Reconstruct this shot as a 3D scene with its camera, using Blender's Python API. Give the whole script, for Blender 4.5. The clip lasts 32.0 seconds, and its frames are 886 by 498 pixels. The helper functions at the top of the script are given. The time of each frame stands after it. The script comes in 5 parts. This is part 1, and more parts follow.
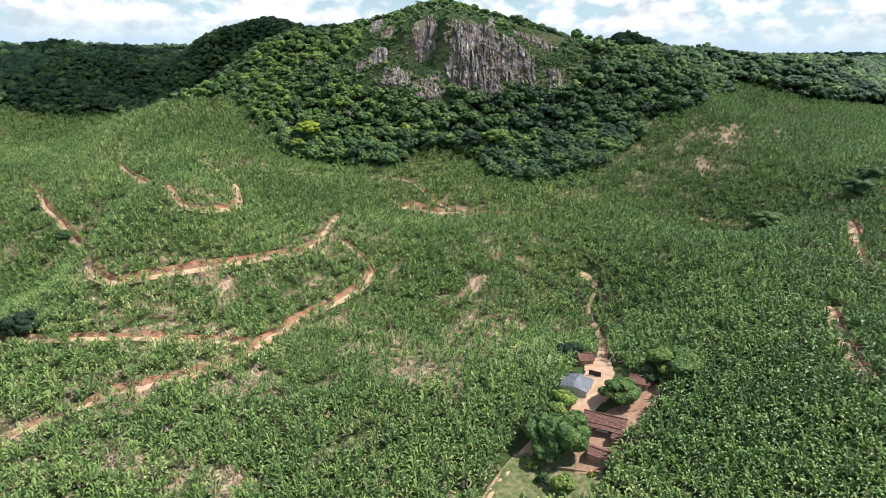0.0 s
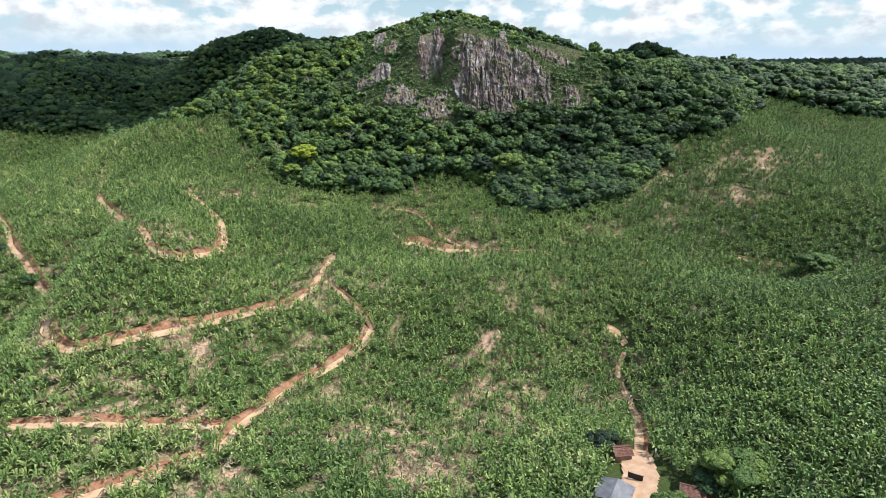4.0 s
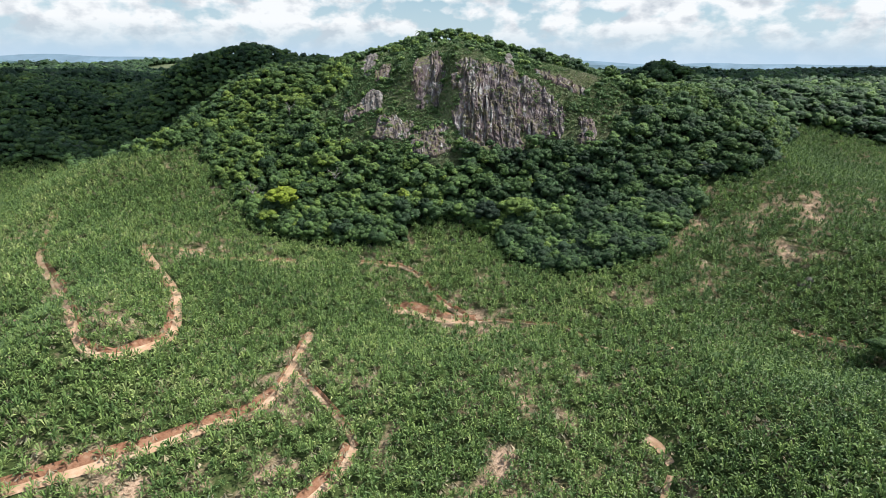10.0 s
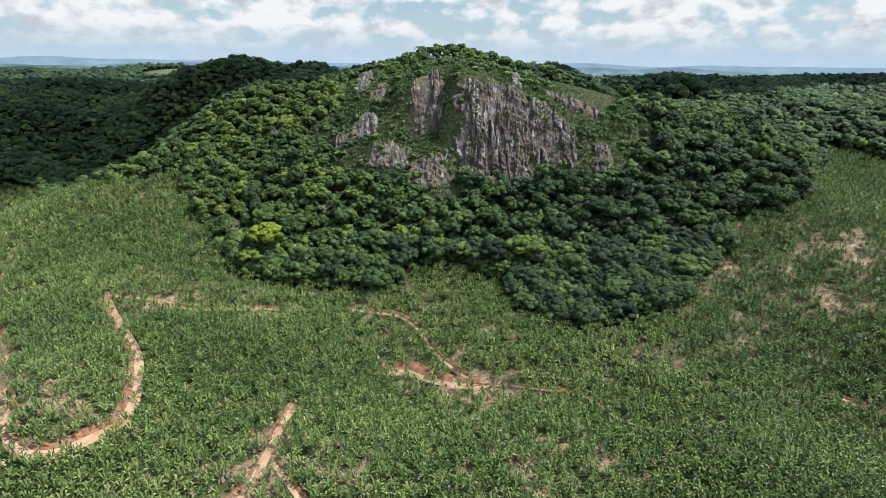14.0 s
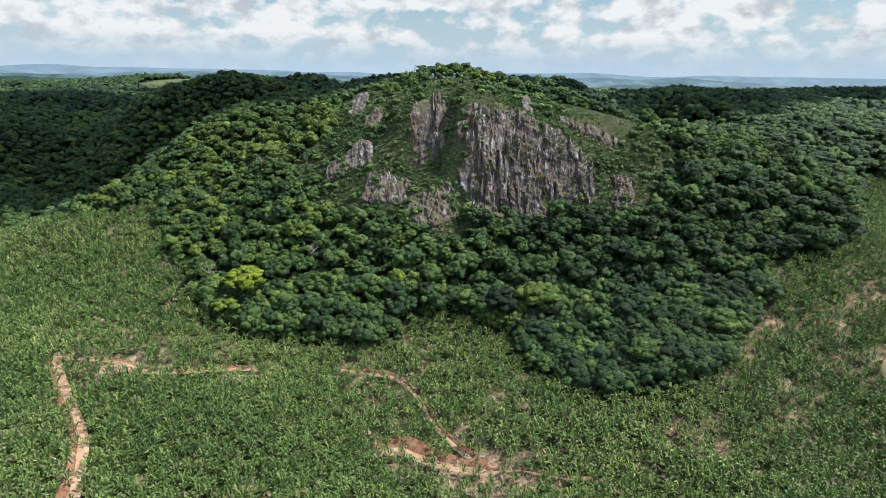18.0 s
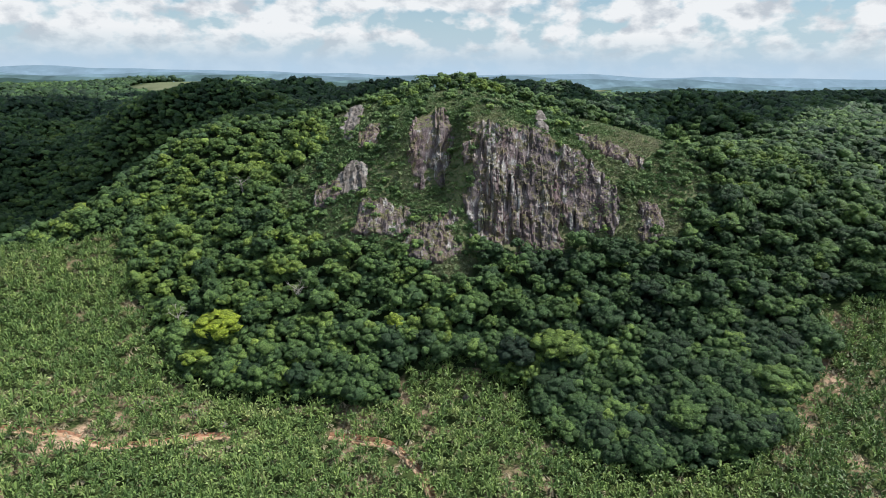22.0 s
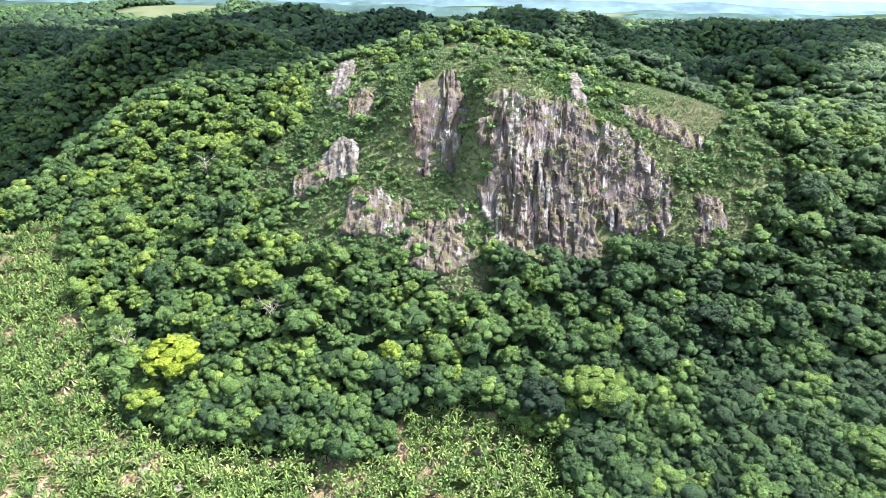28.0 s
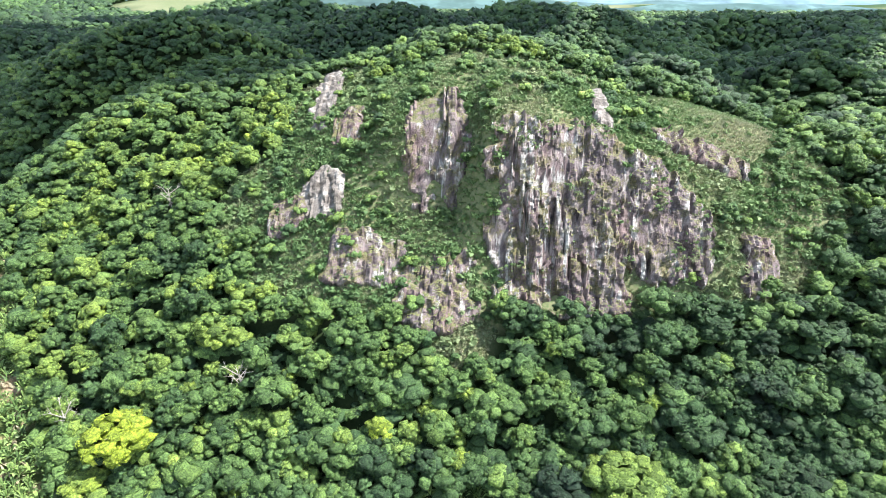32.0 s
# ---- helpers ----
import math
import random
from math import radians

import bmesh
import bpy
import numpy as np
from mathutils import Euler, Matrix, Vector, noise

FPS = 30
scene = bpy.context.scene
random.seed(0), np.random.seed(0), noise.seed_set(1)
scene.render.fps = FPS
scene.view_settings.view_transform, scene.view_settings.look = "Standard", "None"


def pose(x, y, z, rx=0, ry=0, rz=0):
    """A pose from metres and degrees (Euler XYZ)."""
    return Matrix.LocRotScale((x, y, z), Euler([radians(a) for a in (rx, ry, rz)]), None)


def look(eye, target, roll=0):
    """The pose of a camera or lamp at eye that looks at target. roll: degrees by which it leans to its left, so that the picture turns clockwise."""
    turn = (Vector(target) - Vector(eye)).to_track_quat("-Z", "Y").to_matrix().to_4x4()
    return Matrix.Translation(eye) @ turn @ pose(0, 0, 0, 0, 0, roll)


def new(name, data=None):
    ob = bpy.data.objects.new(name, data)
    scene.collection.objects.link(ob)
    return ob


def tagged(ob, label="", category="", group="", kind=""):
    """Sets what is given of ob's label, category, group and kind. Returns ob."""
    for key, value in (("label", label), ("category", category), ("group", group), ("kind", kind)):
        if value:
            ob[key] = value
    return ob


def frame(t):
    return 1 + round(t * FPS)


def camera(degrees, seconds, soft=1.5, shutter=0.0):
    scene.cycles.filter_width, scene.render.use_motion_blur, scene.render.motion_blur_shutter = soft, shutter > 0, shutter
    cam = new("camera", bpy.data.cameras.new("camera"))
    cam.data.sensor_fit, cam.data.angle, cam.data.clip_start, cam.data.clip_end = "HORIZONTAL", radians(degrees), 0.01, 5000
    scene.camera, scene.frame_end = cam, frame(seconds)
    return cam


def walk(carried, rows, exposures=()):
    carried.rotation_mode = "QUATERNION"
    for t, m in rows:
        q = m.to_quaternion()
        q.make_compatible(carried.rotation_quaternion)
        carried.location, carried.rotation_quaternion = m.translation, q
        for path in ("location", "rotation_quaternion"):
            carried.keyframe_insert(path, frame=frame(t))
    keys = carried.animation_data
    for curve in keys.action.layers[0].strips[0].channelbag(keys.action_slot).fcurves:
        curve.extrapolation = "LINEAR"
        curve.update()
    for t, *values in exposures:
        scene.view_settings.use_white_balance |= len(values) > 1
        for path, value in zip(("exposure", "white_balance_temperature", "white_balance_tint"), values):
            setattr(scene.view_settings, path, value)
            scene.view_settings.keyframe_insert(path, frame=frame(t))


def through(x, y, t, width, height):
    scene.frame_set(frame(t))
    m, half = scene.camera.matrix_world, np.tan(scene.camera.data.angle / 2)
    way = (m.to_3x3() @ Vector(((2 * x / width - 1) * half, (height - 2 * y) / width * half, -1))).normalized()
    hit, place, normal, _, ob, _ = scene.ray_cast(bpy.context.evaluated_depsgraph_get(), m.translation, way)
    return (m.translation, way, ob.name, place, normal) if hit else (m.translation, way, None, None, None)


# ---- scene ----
cam = camera(72.6, 32.0, soft=0.5)
PATH = [
    (0, (3.771, 0.016, 70.554), (3.777, 1.919, 69.939), 0.6),
    (1, (3.456, 8.837, 72.71), (3.462, 10.74, 72.096), 0.6),
    (1.5, (3.412, 13.033, 73.436), (3.412, 14.937, 72.824), 0.5),
    (2, (3.44, 17.17, 74.174), (3.429, 19.075, 73.566), 0.5),
    (3, (3.516, 25.819, 76.279), (3.497, 27.725, 75.671), 0.4),
    (6, (2.636, 50.286, 82.536), (2.623, 52.193, 81.932), 0.4),
    (9, (1.769, 75.685, 88.929), (1.763, 77.592, 88.328), 0.5),
    (13, (1.037, 108.875, 98.594), (1.031, 110.782, 97.992), 0.5),
    (17, (0.597, 142.275, 105.034), (0.586, 144.19, 104.458), 0.7),
    (19, (0.04, 159.446, 107.806), (0.028, 161.362, 107.232), 0.7),
    (23, (-2.32, 193.675, 112.508), (-2.329, 195.591, 111.935), 0.7),
    (24, (-2.773, 201.877, 114.407), (-2.785, 203.793, 113.831), 0.7),
    (24.5, (-2.991, 205.824, 115.013), (-3.004, 207.735, 114.425), 0.8),
    (25, (-3.246, 209.871, 115.54), (-3.259, 211.78, 114.943), 0.7),
    (25.5, (-3.021, 213.952, 116.147), (-3.04, 215.843, 115.496), 0.8),
    (27.5, (-2.923, 230.766, 119.936), (-2.949, 232.611, 119.164), 1.0),
    (28, (-2.914, 235.029, 120.457), (-2.942, 236.862, 119.659), 1.0),
    (28.5, (-2.985, 239.138, 120.909), (-3.014, 240.963, 120.09), 0.9),
    (29, (-2.935, 243.191, 121.452), (-2.966, 245.012, 120.624), 0.9),
    (29.5, (-2.825, 247.138, 121.986), (-2.86, 248.957, 121.155), 0.9),
    (30, (-2.581, 251.003, 122.436), (-2.62, 252.823, 121.609), 0.8),
    (31, (-2.284, 258.97, 123.218), (-2.329, 260.792, 122.393), 0.7),
    (32, (-2.04, 267.317, 123.38), (-2.088, 269.139, 122.556), 0.7),
]
EXPOSURES = [(0, 0.42), (9, 0.24), (19, 0.08), (25.0, 0.08), (25.5, 0.38), (27.4, 1.38), (32, 1.5)]
walk(cam, [(t, look(eye, target, roll)) for t, eye, target, roll in PATH], EXPOSURES)

# ---- sky and sun ----
SUN_ELEVATION, SUN_AZIMUTH = radians(57), radians(92)   # azimuth from +y towards +x
sun_way = Vector((math.sin(SUN_AZIMUTH) * math.cos(SUN_ELEVATION), math.cos(SUN_AZIMUTH) * math.cos(SUN_ELEVATION), math.sin(SUN_ELEVATION)))
sun = new("sun", bpy.data.lights.new("sun", "SUN"))
sun.data.energy, sun.data.angle, sun.data.color = 5.0, radians(0.5), (1.0, 0.965, 0.92)
sun.matrix_world = look(sun_way * 900, (0, 0, 0))

world = bpy.data.worlds.new("sky")
world.use_nodes = True
scene.world = world
wt = world.node_tree
wt.nodes.clear()


def wnode(kind, **values):
    n = wt.nodes.new(kind)
    for k, v in values.items():
        n.inputs[k].default_value = v
    return n


def wmath(op, a, b=None):
    n = wt.nodes.new("ShaderNodeMath")
    n.operation = op
    for i, v in enumerate((a, b)):
        if v is None:
            continue
        if isinstance(v, (int, float)):
            n.inputs[i].default_value = v
        else:
            wt.links.new(v, n.inputs[i])
    return n.outputs[0]


def wramp(fac, stops):
    n = wt.nodes.new("ShaderNodeValToRGB")
    while len(n.color_ramp.elements) < len(stops):
        n.color_ramp.elements.new(0.5)
    for e, (p, c) in zip(n.color_ramp.elements, stops):
        e.position, e.color = p, (*c, 1)
    wt.links.new(fac, n.inputs[0])
    return n.outputs[0]


def wmix(fac, a, b):
    n = wt.nodes.new("ShaderNodeMix")
    n.data_type = "RGBA"
    for v, s in ((fac, n.inputs[0]), (a, n.inputs[6]), (b, n.inputs[7])):
        if isinstance(v, tuple):
            s.default_value = v
        else:
            wt.links.new(v, s)
    return n.outputs[2]


sky = wt.nodes.new("ShaderNodeTexSky")
sky.sky_type, sky.sun_disc = "NISHITA", False
sky.sun_elevation, sky.sun_rotation = SUN_ELEVATION, SUN_AZIMUTH
sky.air_density, sky.dust_density = 1.0, 0.6
way = wt.nodes.new("ShaderNodeTexCoord").outputs["Generated"]
parts_of_way = wt.nodes.new("ShaderNodeSeparateXYZ")
wt.links.new(way, parts_of_way.inputs[0])
up = wmath("MAXIMUM", parts_of_way.outputs[2], 0.0)
squash = wt.nodes.new("ShaderNodeMapping")
squash.inputs["Scale"].default_value = (1, 1, 1.8)
squash.inputs["Location"].default_value = (0.35, 0.1, 0.0)
wt.links.new(way, squash.inputs["Vector"])
puffs = wnode("ShaderNodeTexNoise", Scale=15.0, Detail=9.0, Roughness=0.5)
wt.links.new(squash.outputs[0], puffs.inputs["Vector"])
shifted = wt.nodes.new("ShaderNodeVectorMath")
shifted.operation = "ADD"
shifted.inputs[1].default_value = (0.012, 0.0, 0.055)
wt.links.new(squash.outputs[0], shifted.inputs[0])
shade = wnode("ShaderNodeTexNoise", Scale=22.0, Detail=8.0, Roughness=0.55)
wt.links.new(shifted.outputs[0], shade.inputs["Vector"])
open_sky = wmath("MULTIPLY", wramp(up, [(0.10, (0, 0, 0)), (0.45, (1, 1, 1))]), 0.10)     # fewer clouds overhead than low down, where they close up
cover = wramp(wmath("SUBTRACT", puffs.outputs["Fac"], open_sky), [(0.40, (0, 0, 0)), (0.50, (1, 1, 1))])
cloud = wramp(shade.outputs["Fac"], [(0.36, (5.7, 6.3, 7.0)), (0.54, (9.3, 9.6, 9.9))])
blue = wt.nodes.new("ShaderNodeMix")
blue.data_type, blue.blend_type = "RGBA", "MULTIPLY"
blue.inputs[0].default_value = 1.0
blue.inputs[7].default_value = (0.95, 1.08, 1.17, 1)
wt.links.new(sky.outputs[0], blue.inputs[6])
clear = wmix(wramp(up, [(0.0, (1, 1, 1)), (0.12, (0, 0, 0))]), blue.outputs[2], (5.2, 6.9, 8.6, 1))
veil = wmath("MULTIPLY", cover, wramp(up, [(0.012, (0.12, 0.12, 0.12)), (0.05, (1, 1, 1))]))
back = wnode("ShaderNodeBackground", Strength=0.088)
wt.links.new(wmix(veil, clear, cloud), back.inputs["Color"])
wt.links.new(back.outputs[0], wt.nodes.new("ShaderNodeOutputWorld").inputs[0])

# ---- materials ----
class Nodes:
    """A node material under construction."""

    def __init__(self, name):
        self.mat = bpy.data.materials.new(name)
        self.mat.use_nodes = True
        self.tree = self.mat.node_tree
        self.tree.nodes.clear()
        self.out = self.tree.nodes.new("ShaderNodeOutputMaterial")

    def plug(self, value, socket):
        if isinstance(value, bpy.types.NodeSocket):
            self.tree.links.new(value, socket)
        elif isinstance(value, tuple) and len(value) == 3 and socket.type == "RGBA":
            socket.default_value = (*value, 1)
        else:
            socket.default_value = value

    def node(self, kind, **values):
        n = self.tree.nodes.new(kind)
        for k, v in values.items():
            self.plug(v, n.inputs[k.replace("_", " ")])
        return n

    def where(self, scale=(1, 1, 1)):
        m = self.node("ShaderNodeMapping", Scale=scale)
        self.plug(self.tree.nodes.new("ShaderNodeNewGeometry").outputs["Position"], m.inputs["Vector"])
        return m.outputs[0]

    def noise(self, scale, detail=4.0, rough=0.55, stretch=(1, 1, 1)):
        return self.node("ShaderNodeTexNoise", Vector=self.where(stretch), Scale=scale, Detail=detail, Roughness=rough).outputs["Fac"]

    def ramp(self, fac, stops):
        n = self.tree.nodes.new("ShaderNodeValToRGB")
        while len(n.color_ramp.elements) < len(stops):
            n.color_ramp.elements.new(0.5)
        for e, (p, c) in zip(n.color_ramp.elements, stops):
            e.position, e.color = p, ((c, c, c, 1) if isinstance(c, (int, float)) else (*c, 1))
        self.plug(fac, n.inputs[0])
        return n.outputs[0]

    def mix(self, fac, a, b, blend="MIX"):
        n = self.tree.nodes.new("ShaderNodeMix")
        n.data_type, n.blend_type = "RGBA", blend
        for v, i in ((fac, 0), (a, 6), (b, 7)):
            self.plug(v, n.inputs[i])
        return n.outputs[2]

    def math(self, op, a, b=0.0):
        n = self.tree.nodes.new("ShaderNodeMath")
        n.operation = op
        self.plug(a, n.inputs[0])
        self.plug(b, n.inputs[1])
        return n.outputs[0]

    def island(self):
        return self.tree.nodes.new("ShaderNodeNewGeometry").outputs["Random Per Island"]

    def object_random(self):
        return self.tree.nodes.new("ShaderNodeObjectInfo").outputs["Random"]

    def attribute(self, name):
        n = self.tree.nodes.new("ShaderNodeAttribute")
        n.attribute_name = name
        return n.outputs["Fac"]

    def bump(self, height, strength=0.5, distance=0.1):
        return self.node("ShaderNodeBump", Height=height, Strength=strength, Distance=distance).outputs[0]

    def surface(self, colour, rough=0.8, normal=None, metal=0.0, through=0.0, gloss=0.3):
        b = self.node("ShaderNodeBsdfPrincipled", Base_Color=colour, Roughness=rough, Metallic=metal)
        b.inputs["Specular IOR Level"].default_value = gloss
        if normal is not None:
            self.plug(normal, b.inputs["Normal"])
        last = b.outputs[0]
        if through:
            t = self.node("ShaderNodeBsdfTranslucent", Color=colour)
            m = self.node("ShaderNodeMixShader", Fac=through)
            self.plug(last, m.inputs[1])
            self.plug(t.outputs[0], m.inputs[2])
            last = m.outputs[0]
        self.plug(last, self.out.inputs[0])
        return self.mat


def ground_material():
    m = Nodes("earth")
    litter = m.ramp(m.noise(1.1, 9, 0.78), [(0.30, (0.07, 0.058, 0.034)), (0.44, (0.28, 0.195, 0.13)), (0.60, (0.54, 0.385, 0.28))])
    # dark green painted in for the shade between dense banana plants
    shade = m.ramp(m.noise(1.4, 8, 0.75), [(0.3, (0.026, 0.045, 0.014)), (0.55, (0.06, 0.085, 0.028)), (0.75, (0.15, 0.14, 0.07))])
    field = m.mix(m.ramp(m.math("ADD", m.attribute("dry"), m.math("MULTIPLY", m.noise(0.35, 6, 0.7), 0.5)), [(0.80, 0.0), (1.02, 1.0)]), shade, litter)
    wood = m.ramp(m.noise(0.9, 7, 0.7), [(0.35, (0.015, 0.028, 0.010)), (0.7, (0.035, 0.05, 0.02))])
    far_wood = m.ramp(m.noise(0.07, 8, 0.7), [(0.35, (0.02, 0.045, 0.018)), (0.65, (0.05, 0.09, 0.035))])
    pasture = m.ramp(m.noise(0.012, 6), [(0.35, (0.12, 0.15, 0.075)), (0.6, (0.165, 0.18, 0.105)), (0.75, (0.075, 0.115, 0.055))])
    turf = m.ramp(m.noise(1.3, 9, 0.8), [(0.34, (0.07, 0.105, 0.042)), (0.46, (0.125, 0.160, 0.075)), (0.56, (0.18, 0.185, 0.105)), (0.68, (0.25, 0.205, 0.15))])
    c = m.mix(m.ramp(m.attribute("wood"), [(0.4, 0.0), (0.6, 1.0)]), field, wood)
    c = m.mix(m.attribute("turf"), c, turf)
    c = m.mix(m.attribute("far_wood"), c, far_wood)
    c = m.mix(m.attribute("pasture"), c, pasture)
    return m.surface(c, 0.95, m.bump(m.noise(1.5, 8, 0.7), 0.6, 0.3), gloss=0.1)


def road_material():
    m = Nodes("packed_clay")
    c = m.ramp(m.noise(0.35, 7, 0.62), [(0.28, (0.36, 0.21, 0.125)), (0.5, (0.50, 0.335, 0.22)), (0.72, (0.60, 0.46, 0.34))])
    return m.surface(c, 0.95, m.bump(m.noise(2.5, 7), 0.5, 0.12), gloss=0.1)


def bank_material():
    m = Nodes("cut_clay_bank")
    c = m.ramp(m.noise(0.6, 7, 0.65), [(0.3, (0.17, 0.075, 0.045)), (0.5, (0.29, 0.15, 0.09)), (0.7, (0.36, 0.23, 0.155))])
    return m.surface(c, 0.95, m.bump(m.noise(1.8, 7), 0.8, 0.3), gloss=0.1)


def leaf_material(name, stops, through=0.25, rough=0.55, gloss=0.35, gap_grain=0.0, vary=1.0):
    """Foliage: 'tint' picks the tree's own green, each leaf spray differs a little."""
    m = Nodes(name)
    t = m.math("ADD", m.attribute("tint"), m.math("MULTIPLY", m.math("SUBTRACT", m.object_random(), 0.5), 0.16))
    c = m.ramp(t, stops)
    c = m.mix(1.0, c, m.ramp(m.island(), [(0.0, tuple(1 - v * vary for v in (0.40, 0.36, 0.4))), (0.55, (1.0, 1.0, 1.0)), (0.92, tuple(1 + v * vary for v in (0.28, 0.24, 0.2))), (1.0, tuple(1 + v * vary for v in (0.6, 0.5, 0.4)))]), "MULTIPLY")
    if not gap_grain:
        return m.surface(c, rough, through=through, gloss=gloss)
    leaf = m.noise(gap_grain, 4, 0.7)
    # random leaf mottling; its dark end paints unlit gaps between leaves
    c = m.mix(1.0, c, m.ramp(leaf, [(0.38, (0.46, 0.49, 0.50)), (0.50, (0.92, 0.94, 0.92)), (0.62, (1.40, 1.34, 1.20))]), "MULTIPLY")
    return m.surface(c, rough, m.bump(leaf, 1.0, 0.6), through=through, gloss=gloss)


def rock_material():
    m = Nodes("weathered_gneiss")
    base = m.ramp(m.noise(0.35, 10, 0.74, (1, 1, 0.4)), [(0.28, (0.042, 0.034, 0.039)), (0.42, (0.105, 0.084, 0.092)), (0.54, (0.20, 0.168, 0.172)), (0.68, (0.32, 0.295, 0.29))])
    brown = m.ramp(m.noise(0.09, 6, 0.6), [(0.42, 0.0), (0.62, 0.7)])
    c = m.mix(brown, base, m.mix(1.0, base, (1.1, 0.9, 0.86), "MULTIPLY"))
    east = m.tree.nodes.new("ShaderNodeSeparateXYZ")
    m.plug(m.where(), east.inputs[0])
    calcite = m.ramp(m.math("MULTIPLY", east.outputs[0], 0.02), [(0.06, 0.0), (0.14, 0.07), (0.36, 0.06), (0.5, 0.0)])     # more of it towards the western edge of the face
    streak = m.ramp(m.math("ADD", m.noise(0.42, 6, 0.6, (1.0, 0.45, 0.05)), calcite), [(0.56, 0.0), (0.60, 1.0)])
    patchy = m.ramp(m.noise(0.35, 6, 0.7, (1, 1, 0.5)), [(0.40, 0.0), (0.55, 0.9)])
    c = m.mix(m.math("MULTIPLY", streak, patchy), c, (0.50, 0.485, 0.47))
    dark = m.ramp(m.noise(0.30, 7, 0.65, (1.2, 0.5, 0.08)), [(0.36, 1.0), (0.44, 0.0)])
    c = m.mix(dark, c, (0.03, 0.025, 0.027))
    lichen = m.ramp(m.noise(0.22, 9, 0.78), [(0.50, 0.0), (0.58, 0.85)])
    c = m.mix(lichen, c, m.ramp(m.noise(1.7, 6, 0.7), [(0.38, (0.05, 0.06, 0.025)), (0.6, (0.19, 0.165, 0.075))]))
    level = m.tree.nodes.new("ShaderNodeSeparateXYZ")
    m.plug(m.tree.nodes.new("ShaderNodeNewGeometry").outputs["Normal"], level.inputs[0])
    grass = m.math("MULTIPLY", m.ramp(level.outputs[2], [(0.70, 0.0), (0.85, 1.0)]), m.ramp(m.noise(0.8, 6, 0.7), [(0.38, 0.0), (0.5, 1.0)]))
    c = m.mix(grass, c, m.ramp(m.noise(1.6, 6, 0.7), [(0.35, (0.06, 0.085, 0.03)), (0.6, (0.17, 0.17, 0.075))]))
    h = m.math("ADD", m.noise(0.8, 9, 0.72, (1, 1, 0.35)), m.math("MULTIPLY", m.noise(3, 6, 0.7), 0.2))
    return m.surface(c, 0.85, m.bump(h, 1.0, 0.7), gloss=0.25)


def pale_rock_material():
    m = Nodes("pale_bare_rock")
    c = m.ramp(m.noise(0.3, 9, 0.65), [(0.34, (0.08, 0.07, 0.062)), (0.50, (0.18, 0.162, 0.148)), (0.70, (0.35, 0.335, 0.315))])
    return m.surface(c, 0.9, m.bump(m.noise(1.2, 8), 0.7, 0.4), gloss=0.2)


def plain(name, stops, scale=1.0, rough=0.85, bump=0.3, metal=0.0, gloss=0.3, stretch=(1, 1, 1)):
    m = Nodes(name)
    n = m.noise(scale, 7, 0.62, stretch)
    return m.surface(m.ramp(n, stops), rough, m.bump(n, bump, 0.05), metal, gloss=gloss)


EARTH, CLAY, BANK = ground_material(), road_material(), bank_material()
ROCK, PALE_ROCK = rock_material(), pale_rock_material()
WOOD_GREENS = [(0.0, (0.022, 0.049, 0.030)), (0.3, (0.054, 0.112, 0.045)), (0.6, (0.118, 0.208, 0.063)), (0.82, (0.200, 0.292, 0.064)), (1.0, (0.30, 0.39, 0.042))]
LEAVES = leaf_material("tree_leaves", WOOD_GREENS, 0.18, 0.58, 0.34, gap_grain=2.0, vary=1.2)
SHRUB_GREENS = [(0.0, (0.082, 0.155, 0.058)), (0.4, (0.160, 0.245, 0.104)), (0.7, (0.245, 0.285, 0.160)), (1.0, (0.33, 0.315, 0.215))]
SHRUBS = leaf_material("shrub_leaves", SHRUB_GREENS, 0.30, 0.65, 0.3, vary=0.5)
BANANA_GREENS = [(0.0, (0.085, 0.152, 0.052)), (0.4, (0.142, 0.232, 0.070)), (0.8, (0.212, 0.305, 0.095)), (1.0, (0.35, 0.41, 0.17))]
BANANA = leaf_material("banana_leaves", BANANA_GREENS, 0.22, 0.5, 0.4, vary=1.25)
DRY_STOPS = [(0.0, (0.20, 0.175, 0.11)), (0.5, (0.31, 0.275, 0.185)), (1.0, (0.42, 0.38, 0.27))]
DRY = leaf_material("dry_leaves", DRY_STOPS, 0.15, 0.8, 0.1)
BARK = plain("bark", [(0.3, (0.09, 0.075, 0.06)), (0.7, (0.2, 0.175, 0.15))], 2.0, stretch=(1, 1, 0.3))

# ---- the lie of the land ----
def smooth(v):
    v = np.clip(v, 0.0, 1.0)
    return v * v * (3 - 2 * v)


# hills and hollows: centre x, y, radius x, y, height
FIELD_HILLS = [(-180, 440, 60, 50, 21), (-112, 252, 32, 36, 15.5), (-140, 320, 40, 40, 3), (-60, 350, 40, 35, -9.5), (-10, 350, 35, 30, -5.2),
               (45, 345, 35, 30, -7.9), (100, 345, 40, 30, 1.6), (160, 380, 45, 40, 11.5), (230, 390, 50, 50, 3.3), (-10, 300, 40, 35, -16.5),
               (50, 290, 40, 35, -11.2), (-70, 270, 35, 40, -12.4), (-60, 190, 45, 45, -12.6), (0, 210, 45, 45, -25.2), (60, 215, 35, 45, -26.5)]
